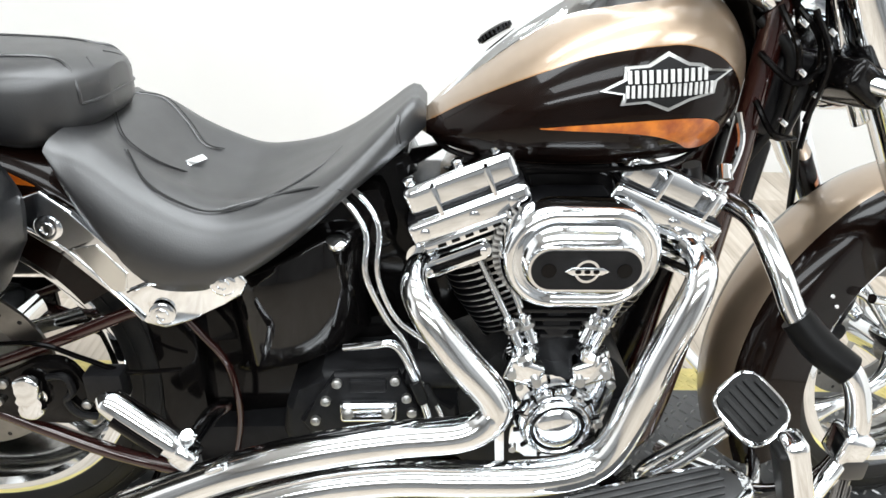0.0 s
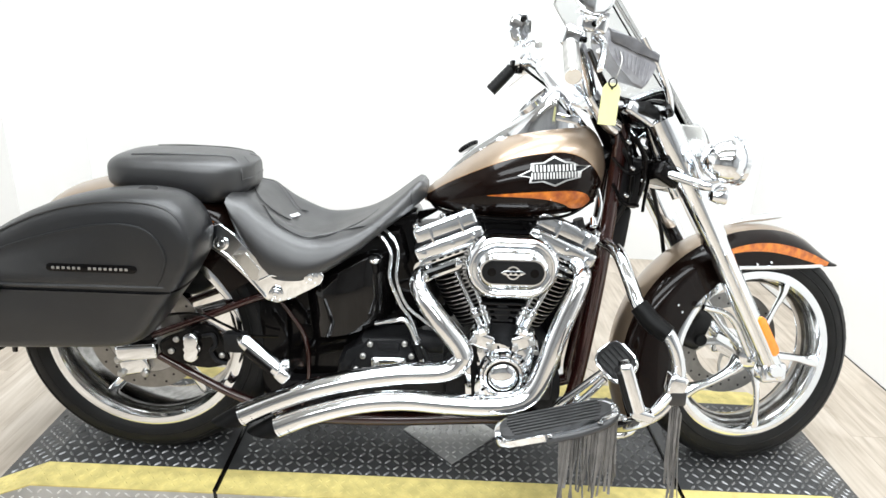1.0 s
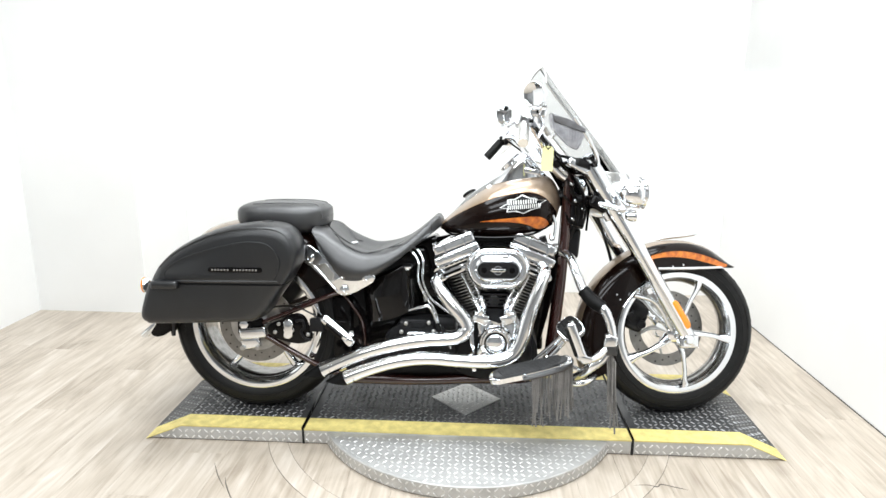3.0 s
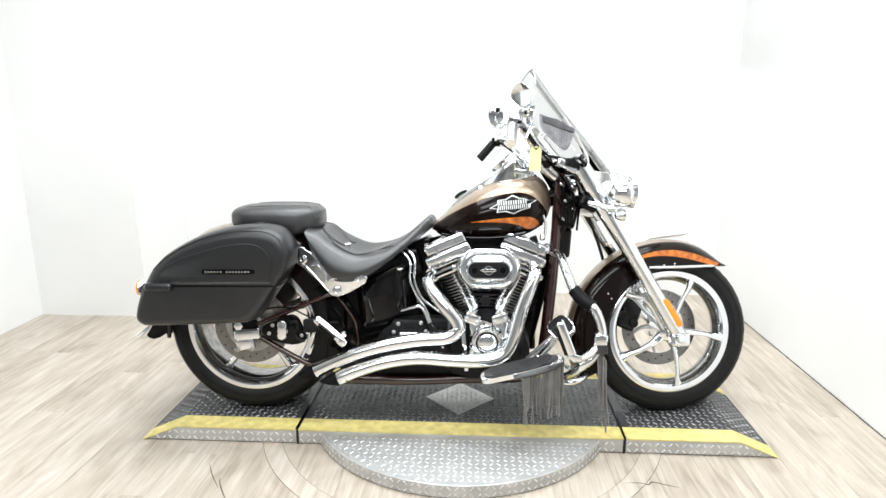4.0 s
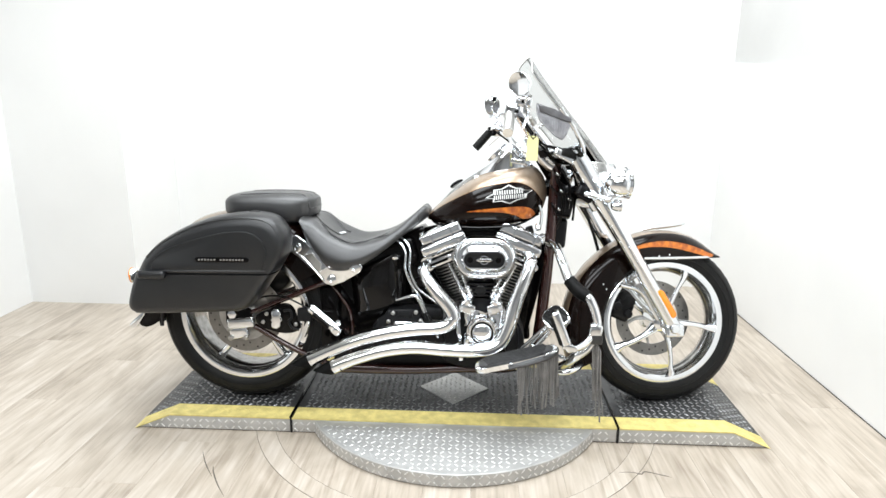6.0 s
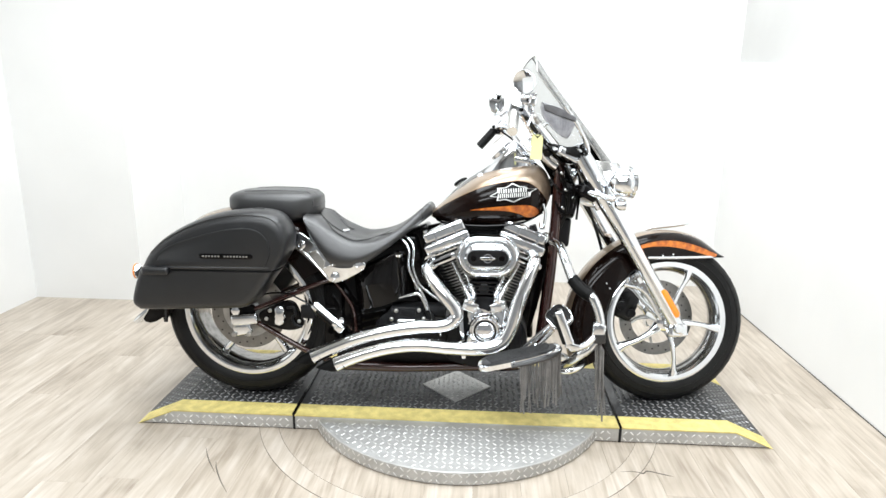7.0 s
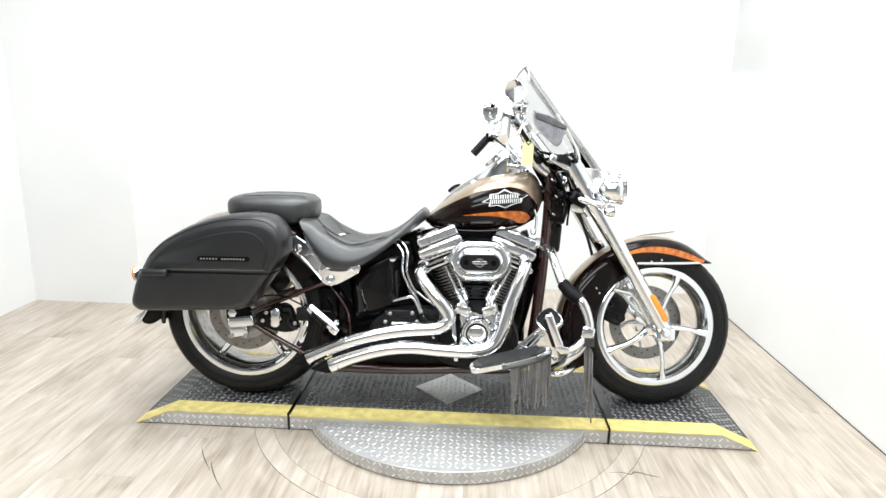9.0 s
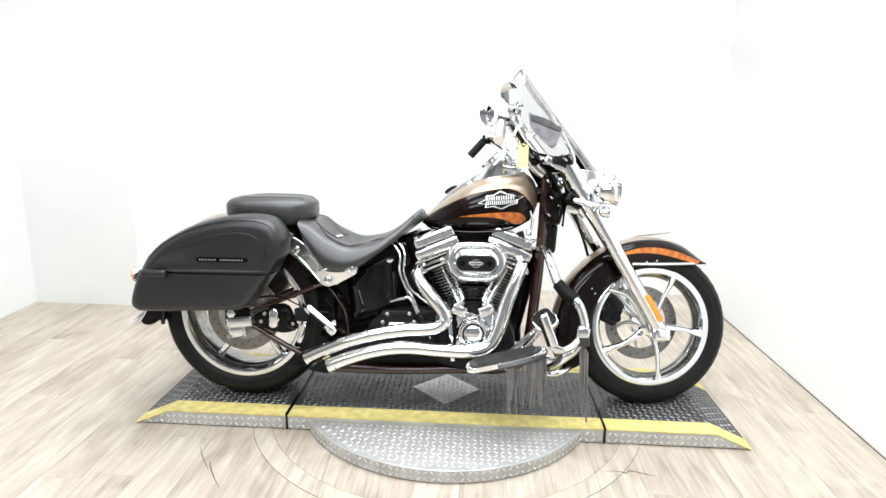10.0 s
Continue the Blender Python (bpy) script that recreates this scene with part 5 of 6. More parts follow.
for bx, bz in ((0.63, 0.385), (0.615, 0.345), (0.655, 0.315)):
    part("piston", steered(lathe([(0.0, 0.0), (0.017, 0.0), (0.016, 0.008), (0.012, 0.010), (0.0, 0.010)], (bx + 0.014, 0.018, bz - 0.010), (0, -1, 0), 18)), DARK_METAL, fcal)
part("caliper_bridge", steered(rbox((0.690, 0.050, 0.390), (0.05, 0.04, 0.018), 0.007, (0, 35, 0), 2)), CHROME, fcal)
part("front_brake_hose", steered(tube([(0.66, 0.11, 0.37), (0.60, 0.10, 0.47), (0.55, 0.06, 0.60), (0.50, 0.03, 0.72)], 0.006, 8)), RUBBER, BIKE)
part("fender_brace", steered(tube([(0.60, -0.098, 0.43), (0.68, -0.098, 0.40), (0.74, -0.10, 0.30)], 0.008, 10)), CHROME, BIKE)

# headlight, passing lamps, nacelle
nac = part("headlight_nacelle", turned(lathe([(0.0, 0.0), (0.045, 0.0), (0.082, 0.03), (0.094, 0.075), (0.096, 0.12), (0.090, 0.13), (0.0, 0.13)], (0.455, 0, 0.80), (1, 0, -0.03), 40)), CHROME, BIKE, "chrome headlight nacelle")
part("lens", turned(lathe([(0.0, 0.0), (0.088, 0.0), (0.083, 0.012), (0.05, 0.022), (0.0, 0.026)], (0.585, 0, 0.797), (1, 0, -0.03), 40)), LENS, nac)
part("nacelle_panel", plate([(0.503, 0.889), (0.552, 0.884), (0.572, 0.83), (0.580, 0.772), (0.560, 0.750), (0.530, 0.81)], -0.104, -0.094, 0.004, 2), POLISHED, nac, "bright nacelle side plate")
part("nacelle_side", turned(plate([(0.395, 0.872), (0.46, 0.868), (0.515, 0.79), (0.55, 0.735), (0.53, 0.70), (0.485, 0.69), (0.44, 0.77)], -0.106, -0.088, 0.008, 3)), CHROME, nac)
for y in (-0.2, 0.2):
    lamp = part("passing_lamp", steered(lathe([(0.0, 0.0), (0.022, 0.004), (0.042, 0.022), (0.051, 0.046), (0.053, 0.077), (0.049, 0.084), (0.0, 0.082)], (0.507, y, 0.798), (1, 0, -0.02), 36)), CHROME, BIKE, "chrome bullet-shaped passing lamp")
    part("lens", steered(lathe([(0.0, 0.0), (0.049, 0.0), (0.046, 0.008), (0.028, 0.014), (0.0, 0.016)], (0.589, y, 0.796), (1, 0, -0.02), 36)), LENS, lamp)
    part("rim", steered(lathe([(0.046, 0.076), (0.055, 0.074), (0.056, 0.084), (0.047, 0.088)], (0.507, y, 0.798), (1, 0, -0.02), 36, True)), CHROME, lamp)
    part("bracket", steered(tube([(0.43, y * 0.6, 0.770), (0.49, y * 0.85, 0.749), (0.52, y, 0.740), (0.55, y, 0.749)], [0.012, 0.011, 0.012, 0.010], 12)), CHROME, lamp)
    sig = part("signal", steered(lathe([(0.0, 0.0), (0.012, 0.004), (0.020, 0.02), (0.021, 0.036), (0.0, 0.04)], (0.528, y, 0.718), (1, 0, 0), 20)), CHROME, lamp, "small chrome turn signal")

# windshield
def shield_point(v, w, back=0.0):
    """v: up from the foot, w: across from -1 to 1."""
    line = [(0.0, 0.600, 0.850), (0.3, 0.511, 0.965), (0.6, 0.412, 1.090), (0.85, 0.330, 1.198), (1.0, 0.288, 1.262)]
    x, z = float(np.interp(v, [q[0] for q in line], [q[1] for q in line])), float(np.interp(v, [q[0] for q in line], [q[2] for q in line]))
    half = 0.130 - 0.02 * max(0.0, 0.35 - v) / 0.35
    drop = 0.055 * abs(w) ** 2.6 * v ** 3
    return (x - 0.06 * w * w - back * 0.82 + drop * 0.6, half * w, z - drop - 0.03 * w * w - back * 0.55)


def shield():
    nv, nw = 26, 30
    front = [[shield_point(i / nv, -1 + 2 * j / nw) for j in range(nw + 1)] for i in range(nv + 1)]
    rear = [[shield_point(i / nv, -1 + 2 * j / nw, 0.004) for j in range(nw + 1)] for i in range(nv + 1)]
    rings = [f + r[::-1] for f, r in zip(front, rear)]
    return skin(rings)


ws = part("windshield", turned(shield()), SHIELD, BIKE, "clear swept-back windshield", 60)
ws.visible_shadow = False
part("rim_bead", turned(tube([shield_point(0.02 + 0.98 * k / 8, 0.0, 0.005) for k in range(9)], 0.0022, 6)), GLOSS, ws)
for w in (-1, 1):
    part("edge_bead", turned(tube([shield_point(k / 10, w * 0.995, 0.002) for k in range(11)], 0.0028, 6)), STEEL, ws)
part("top_bead", turned(tube([shield_point(1.0, -1 + 2 * k / 12, 0.002) for k in range(13)], 0.0026, 6)), STEEL, ws)
part("cross_strap", turned(tube([shield_point(0.56, -0.96 + 1.92 * k / 8, 0.012) for k in range(9)], 0.008, 10)), CHROME, ws, "chrome windshield strap")
part("cross_strap", turned(tube([shield_point(0.30, -0.96 + 1.92 * k / 8, 0.012) for k in range(9)], 0.008, 10)), CHROME, ws, "chrome windshield strap")
POUCH_OUT = closed_curve([(0.316, 1.090), (0.372, 1.068), (0.428, 1.036), (0.422, 1.005), (0.400, 0.965), (0.365, 0.990), (0.327, 1.030), (0.314, 1.060)], 3)
pouch = part("windshield_pouch", plate(POUCH_OUT, -0.130, 0.105, 0.012, 3), POUCH, BIKE, "grey-black pouch inside the windshield", 30)
part("flap", plate([(0.312, 1.094), (0.372, 1.073), (0.431, 1.041), (0.430, 1.022), (0.372, 1.046), (0.320, 1.064)], -0.136, 0.108, 0.005, 2), FLAP, pouch, "grey pouch flap")
for k in range(9):
    f = k / 8
    part("rib", tube([(0.330 + 0.080 * f, -0.1315, 1.052 - 0.030 * f), (0.338 + 0.066 * f, -0.1315, 1.028 - 0.050 * f)], 0.0016, 5), POUCH, pouch)
part("lower_panel", turned(skin([[shield_point(0.02 + 0.26 * i / 5, -0.9 + 1.8 * j / 12, 0.007) for j in range(13)] + [shield_point(0.02 + 0.26 * i / 5, -0.9 + 1.8 * j / 12, 0.012) for j in range(13)][::-1] for i in range(6)])), GLOSS, ws, "black lower windshield panel")
for side in (-1, 1):
    part("shield_bracket", turned(tube([(0.43, side * 0.12, 0.83), (0.44, side * 0.14, 0.90), (0.40, side * 0.16, 0.975), (0.345, side * 0.17, 1.05)], 0.008, 10)), CHROME, BIKE, "chrome windshield bracket")

# handlebar
LEFT_BAR = [tuple(S @ Vector(p)) for p in ((0.31, 0.05, 0.925), (0.275, 0.11, 0.955), (0.265, 0.19, 1.01), (0.255, 0.262, 1.05), (0.225, 0.318, 1.045), (0.185, 0.338, 1.0))]
bar = part("handlebar", tube([(0.212, -0.325, 1.006), (0.214, -0.28, 1.032), (0.218, -0.23, 1.058), (0.236, -0.175, 1.062), (0.268, -0.115, 1.012), (0.296, -0.055, 0.948), (0.304, 0.0, 0.925), *LEFT_BAR], 0.0155, 16), CHROME, BIKE, "chrome pull-back handlebar")
part("grip", tube([(0.211, -0.338, 0.999), (0.212, -0.325, 1.006), (0.216, -0.235, 1.056)], [0.0165, 0.0175, 0.017], 20), STEEL, bar, "chrome-and-rubber handgrip")
part("grip_cap", tube([(0.2108, -0.3425, 0.9965), (0.211, -0.3375, 0.9995)], 0.0172, 20), POLISHED, bar)
part("grip", turned(tube([(0.166, 0.348, 0.978), (0.190, 0.335, 1.005), (0.220, 0.319, 1.040)], [0.0165, 0.0165, 0.016], 20)), RUBBER, bar, "black rubber handgrip")
for k in range(7):
    f = k / 6
    part("grip_band", turned(tube([(0.170 + 0.046 * f, 0.346 - 0.025 * f, 0.983 + 0.052 * f), (0.1725 + 0.046 * f, 0.3445 - 0.025 * f, 0.986 + 0.052 * f)], 0.0174, 16)), RUBBER, bar)
# near side: switch housing, lever and brake reservoir with its lid
part("switch_housing", rbox((0.222, -0.222, 1.070), (0.046, 0.05, 0.046), 0.012, (0, 20, -15), 3), CHROME, bar, "chrome switch housing")
res = part("reservoir", rbox((0.262, -0.205, 1.098), (0.058, 0.06, 0.036), 0.010, (0, 8, 0), 3), CHROME, bar, "chrome brake reservoir")
part("reservoir_lid", rbox((0.260, -0.205, 1.119), (0.064, 0.066, 0.010), 0.004, (0, 8, 0), 2), CHROME, bar)
part("sight_glass", lathe([(0.0, 0.0), (0.007, 0.0), (0.006, 0.003), (0.0, 0.003)], (0.262, -0.2355, 1.098), (0, -1, 0), 14), GLOSS, bar)
part("switch", rbox((0.240, -0.250, 1.066), (0.012, 0.014, 0.012), 0.003), GLOSS, bar)
part("lever", tube([(0.268, -0.225, 1.075), (0.275, -0.285, 1.055), (0.258, -0.36, 1.012)], [0.010, 0.008, 0.007], 10, flat=0.6), CHROME, bar, "chrome hand lever")
part("lever_pivot", lathe([(0.0, 0.0), (0.010, 0.0), (0.010, 0.034), (0.0, 0.036)], (0.270, -0.222, 1.058), (0, 0, 1), 14), STEEL, bar)
part("cable_nut", tube([(0.285, -0.19, 1.045), (0.298, -0.17, 1.020)], 0.008, 10), STEEL, bar)
# far side: clutch perch with an oval cover, lever and switch
part("perch_cover", plate(oval(0.141, 1.096, 0.030, 0.042, 28, 2.6), 0.238, 0.262, 0.008, 3), CHROME, bar, "oval chrome clutch perch cover")
part("perch_knob", lathe([(0.0, 0.0), (0.007, 0.002), (0.009, 0.008), (0.006, 0.014), (0.0, 0.015)], (0.149, 0.240, 1.118), (0, -1, 0), 14), GLOSS, bar)
part("switch_housing", turned(rbox((0.245, 0.295, 1.050), (0.05, 0.055, 0.05), 0.012, (0, 40, 20), 3)), CHROME, bar, "chrome switch housing")
part("switch", turned(rbox((0.215, 0.30, 1.050), (0.014, 0.02, 0.016), 0.003)), GLOSS, bar)
part("switch", turned(rbox((0.230, 0.29, 1.028), (0.014, 0.02, 0.014), 0.003)), GLOSS, bar)
part("lever", turned(tube([(0.295, 0.26, 1.07), (0.29, 0.33, 1.05), (0.24, 0.40, 1.0)], [0.010, 0.008, 0.007], 10, flat=0.6)), CHROME, bar, "chrome hand lever")
for at_, ax, foot in (((0.264, -0.28, 1.158), (-0.55, -0.80, -0.16), (0.262, -0.225, 1.085)), (tuple(S @ Vector((0.245, 0.30, 1.135))), (-1, -0.3, 0.0), tuple(S @ Vector((0.275, 0.262, 1.09))))):
    part("mirror", lathe([(0.0, 0.0), (0.026, 0.003), (0.037, 0.014), (0.042, 0.028), (0.040, 0.034), (0.036, 0.031), (0.0, 0.030)], at_, ax, 36), CHROME, bar, "round chrome mirror")
    mid = (Vector(at_) + Vector(foot)) / 2 + Vector((0.012, 0, 0))
    part("mirror_stem", tube([foot, tuple(mid), tuple(Vector(at_) - Vector((0, 0, 0.038)))], 0.0065, 10), CHROME, bar)
    part("stem_nut", tube([foot, tuple(Vector(foot) + Vector((0, 0, 0.014)))], 0.011, 8), STEEL, bar)
for side in (-1, 1):
    part("riser", tube([(0.372, side * 0.05, 0.865), (0.345, side * 0.05, 0.885), (0.300, side * 0.05, 0.942), (0.276, side * 0.05, 0.975)], [0.021, 0.021, 0.019, 0.017], 18), CHROME, bar, "chrome handlebar riser")
part("key_switch", turned(lathe([(0.0, 0.0), (0.02, 0.0), (0.02, 0.03), (0.0, 0.033)], (0.315, -0.085, 0.895), (-0.5, -0.3, 0.8), 20)), GLOSS, BIKE)
for pts in ([(0.17, -0.25, 1.0), (0.25, -0.17, 0.94), (0.34, -0.10, 0.88), (0.40, -0.06, 0.80), (0.40, -0.05, 0.70)],
            [(0.18, -0.24, 1.0), (0.28, -0.15, 0.93), (0.37, -0.11, 0.90), (0.43, -0.08, 0.80), (0.42, -0.07, 0.66)],
            [(0.22, 0.26, 1.04), (0.30, 0.16, 0.95), (0.37, 0.09, 0.89), (0.42, 0.06, 0.78), (0.40, 0.06, 0.60)],
            [(0.33, -0.08, 0.93), (0.40, -0.12, 0.90), (0.46, -0.11, 0.84), (0.45, -0.08, 0.74)]):
    part("cable", turned(tube(pts, 0.0042, 8)), GLOSS, BIKE, "black control cable")
for pts in ([(0.386, -0.072, 0.906), (0.40, -0.13, 0.915), (0.395, -0.187, 0.906)], [(0.38, -0.06, 0.89), (0.41, -0.12, 0.895), (0.42, -0.17, 0.885), (0.40, -0.19, 0.90)], [(0.33, -0.10, 0.90), (0.37, -0.13, 0.905), (0.43, -0.14, 0.88), (0.46, -0.12, 0.83)]):
    part("cable", turned(tube(pts, 0.007, 8)), GLOSS, BIKE, "black control cable")
part("brake_switch", turned(rbox((0.385, -0.125, 0.893), (0.06, 0.05, 0.028), 0.008, (0, 20, 15), 2)), RUBBER, BIKE, "black switch block behind the fork")
part("wiring_loom", tube([(0.36, -0.05, 0.84), (0.40, -0.075, 0.80), (0.41, -0.07, 0.72), (0.385, -0.05, 0.64)], 0.008, 10), RUBBER, BIKE)
part("connector_box", rbox((0.415, -0.02, 0.74), (0.07, 0.10, 0.12), 0.014, (0, 15, 0), 3), FIN, BIKE, "black connector box behind the fork")
for a, b, c in (((0.372, -0.075, 0.860), (0.398, -0.105, 0.800), (0.405, -0.095, 0.700)), ((0.385, -0.060, 0.875), (0.425, -0.10, 0.815), (0.432, -0.09, 0.730)), ((0.36, -0.07, 0.80), (0.40, -0.11, 0.77), (0.445, -0.10, 0.80)),
                ((0.40, -0.11, 0.86), (0.43, -0.12, 0.80), (0.425, -0.11, 0.72)), ((0.365, -0.08, 0.74), (0.39, -0.10, 0.70), (0.43, -0.09, 0.69))):
    part("cable", tube([a, b, c], 0.0045, 8), GLOSS, BIKE, "black control cable")
# small chrome bits added to give glints among the dark cables
for x, z in ((0.385, 0.845), (0.400, 0.785), (0.425, 0.835), (0.392, 0.72), (0.428, 0.755)):
    part("cable_clip", rbox((x, -0.113, z), (0.012, 0.010, 0.007), 0.002, (0, 35, 0)), CHROME, BIKE)
part("horn_cover", rbox((0.40, 0.0, 0.62), (0.05, 0.09, 0.11), 0.014, (0, 5, 0), 3), FIN, BIKE)
part("bleed_hose", tube([(0.322, -0.125, 0.735), (0.330, -0.135, 0.70), (0.325, -0.135, 0.66), (0.318, -0.13, 0.645)], 0.005, 8), CHROME, BIKE)
part("petcock", lathe([(0.0, 0.0), (0.013, 0.0), (0.013, 0.05), (0.0, 0.052)], (0.285, -0.10, 0.655), (0.3, 0, -0.95), 16), FIN, BIKE, "black fuel valve")
part("petcock_knob", lathe([(0.0, 0.0), (0.009, 0.0), (0.010, 0.02), (0.0, 0.022)], (0.318, -0.128, 0.665), (0, -0.6, -0.8), 14), CHROME, BIKE)

# engine guard with foam grip and highway peg
guard = part("engine_guard", tube([(0.362, -0.06, 0.588), (0.385, -0.12, 0.582), (0.405, -0.175, 0.535), (0.425, -0.208, 0.485), (0.455, -0.235, 0.452), (0.492, -0.258, 0.428), (0.516, -0.266, 0.370), (0.520, -0.268, 0.310), (0.495, -0.275, 0.262), (0.45, -0.27, 0.222), (0.40, -0.2, 0.16),
                                   (0.34, -0.08, 0.12)], 0.0165, 18), CHROME, BIKE, "chrome engine guard bar")
part("foam_grip", tube([(0.426, -0.210, 0.482), (0.455, -0.235, 0.452), (0.489, -0.257, 0.432)], [0.0225, 0.024, 0.0225], 18), TIP, guard, "black foam sleeve")
part("clamp", rbox((0.515, -0.27, 0.318), (0.045, 0.045, 0.05), 0.010, (0, 10, 0), 3), CHROME, guard)
arm = part("peg_arm", tube([(0.512, -0.275, 0.305), (0.47, -0.30, 0.272), (0.425, -0.335, 0.268), (0.412, -0.345, 0.285)], 0.012, 14), CHROME, guard)
part("highway_peg", rbox((0.393, -0.345, 0.345), (0.030, 0.036, 0.125), 0.011, (0, -20, 0), 4), CHROME, guard, "chrome highway peg with rubber pad")
part("peg_rubber", rbox((0.379, -0.345, 0.338), (0.018, 0.032, 0.105), 0.007, (0, -20, 0), 3), RUBBER, guard)
part("peg_foot", rbox((0.422, -0.345, 0.282), (0.05, 0.034, 0.022), 0.006, (0, 15, 0), 3), CHROME, guard)
part("lower_crossbar", tube([(0.36, -0.17, 0.135), (0.42, -0.20, 0.140), (0.47, -0.16, 0.148), (0.50, -0.02, 0.15), (0.47, 0.16, 0.148)], 0.012, 12), CHROME, BIKE)

# brake pedal
ped_m = Matrix.Translation((0.382, -0.235, 0.350)) @ Vector((-0.30, -0.62, 0.72)).to_track_quat("Z", "Y").to_matrix().to_4x4() @ pose(0, 0, 0, 0, 0, -35)
pad = lambda k, y0, y1, b: plate(oval(0, 0, 0.047 * k, 0.041 * k, 32, 3.6), y0, y1, b, 2, ped_m @ Matrix(((1, 0, 0, 0), (0, 0, 1, 0), (0, 1, 0, 0), (0, 0, 0, 1))))
pedal = part("brake_pedal", pad(1.0, -0.010, 0.008, 0.004), CHROME, BIKE, "chrome brake pedal with ribbed rubber")
part("pedal_rubber", pad(0.9, 0.006, 0.012, 0.002), RUBBER, pedal)
for k in range(6):
    h = 0.034 * (1 - abs((k - 2.5) / 3.6) ** 3)
    part("rib", moved(rbox((0, -0.030 + 0.012 * k, 0.0135), (2 * h, 0.006, 0.004), 0.001), ped_m), RUBBER, pedal)
part("pedal_arm", tube([(0.355, -0.225, 0.320), (0.30, -0.215, 0.262), (0.262, -0.21, 0.222), (0.245, -0.205, 0.19)], [0.012, 0.0135, 0.0145, 0.012], 12, flat=0.6), CHROME, pedal)
part("pedal_arm_lower", tube([(0.362, -0.225, 0.300), (0.31, -0.22, 0.238), (0.272, -0.215, 0.205)], 0.008, 10), CHROME, pedal)
part("pedal_pivot", rbox((0.243, -0.215, 0.182), (0.04, 0.045, 0.045), 0.010, (0, 40, 0), 3), POLISHED, pedal)
part("pedal_rod", tube([(0.30, -0.20, 0.235), (0.35, -0.21, 0.222), (0.42, -0.23, 0.20)], 0.007, 8), CHROME, pedal)

# floorboard with leather fringe
BOARD = Matrix.Translation((0.240, -0.272, 0.222)) @ pose(0, 0, 0, 8, -13.5, 2)
b_out = closed_curve([(-0.140, -0.046), (-0.134, 0.018), (-0.06, 0.029), (0.06, 0.029), (0.125, 0.020), (0.148, -0.004), (0.136, -0.036), (0.05, -0.056), (-0.07, -0.058)], 5)
flat_y = Matrix(((1, 0, 0, 0), (0, 0, 1, 0), (0, 1, 0, 0), (0, 0, 0, 1)))
board = part("floorboard", plate(b_out, -0.014, 0.004, 0.004, 2, BOARD @ flat_y), CHROME, BIKE, "chrome floorboard with ribbed black rubber")
part("rubber_mat", plate([(x * 0.90, y * 0.80 - 0.001) for x, y in b_out], 0.003, 0.009, 0.002, 2, BOARD @ flat_y), MAT, board, "ribbed black rubber mat")
for k in range(7):
    y = -0.042 + 0.0100 * k
    h = 0.114 - 0.35 * abs(y)
    part("mat_rib", moved(rbox((0.0, y, 0.0105), (2 * h, 0.0055, 0.004), 0.0012), BOARD), MAT, board)
for k, (x, y) in enumerate(((-0.125, -0.05), (-0.02, -0.062), (0.10, -0.05), (0.14, 0.0))):
    part("stud", moved(lathe([(0.0, 0.0), (0.006, 0.0), (0.004, 0.004), (0.0, 0.005)], (x, y, 0.002), (0, 0, 1), 10), BOARD), CHROME, board)
part("board_mount", tube([(0.20, -0.22, 0.20), (0.18, -0.15, 0.17), (0.16, -0.10, 0.14)], 0.014, 12), GLOSS, board)


def fringe(points, length, seed, parent):
    """Narrow leather strips that hang straight down from an edge, each a little different."""
    rng = random.Random(seed)
    down = Vector((0, -math.sin(radians(LEAN)), -math.cos(radians(LEAN))))
    for p in points:
        ln = length * rng.uniform(0.72, 1.08)
        a, w = rng.uniform(0, 6.28), rng.uniform(0.0024, 0.0038)
        sway = Vector((rng.uniform(-0.012, 0.012), rng.uniform(-0.006, 0.006), 0))
        side = Vector((math.cos(a), math.sin(a), 0)) * w
        thick = Vector((-math.sin(a), math.cos(a), 0)) * 0.0008
        rings = []
        for q in range(5):
            f = q / 4
            c = Vector(p) + down * ln * f + sway * f * f
            rings.append([c + side + thick, c - side + thick, c - side - thick, c + side - thick])
        part("fringe_strip", skin(rings), FRINGE, parent, "", 30)


edge = []
for k in range(46):
    f = k / 45
    if f < 0.62:
        q = Vector((0.0 + 0.135 * f / 0.62, -0.060 + 0.018 * (f / 0.62) ** 2, -0.010))
    else:
        a = -0.9 + 1.7 * (f - 0.62) / 0.38
        q = Vector((0.110 + 0.038 * math.cos(a), 0.048 * math.sin(a), -0.010))
    edge.append(BOARD @ q)
part("fringe_band", tube([tuple(BOARD @ Vector(v)) for v in ((-0.03, -0.062, -0.010), (0.06, -0.060, -0.010), (0.125, -0.042, -0.010), (0.146, -0.005, -0.010), (0.13, 0.035, -0.010))], 0.008, 8), LEATHER, board, "black leather fringe band")
fringe(edge, 0.165, 5, board)
fringe([(0.505 + 0.0022 * k, -0.285 + 0.003 * (k % 3), 0.30 - 0.004 * k) for k in range(14)], 0.245, 9, guard)
part("fringe_knot", rbox((0.518, -0.285, 0.290), (0.04, 0.018, 0.035), 0.006), LEATHER, guard)

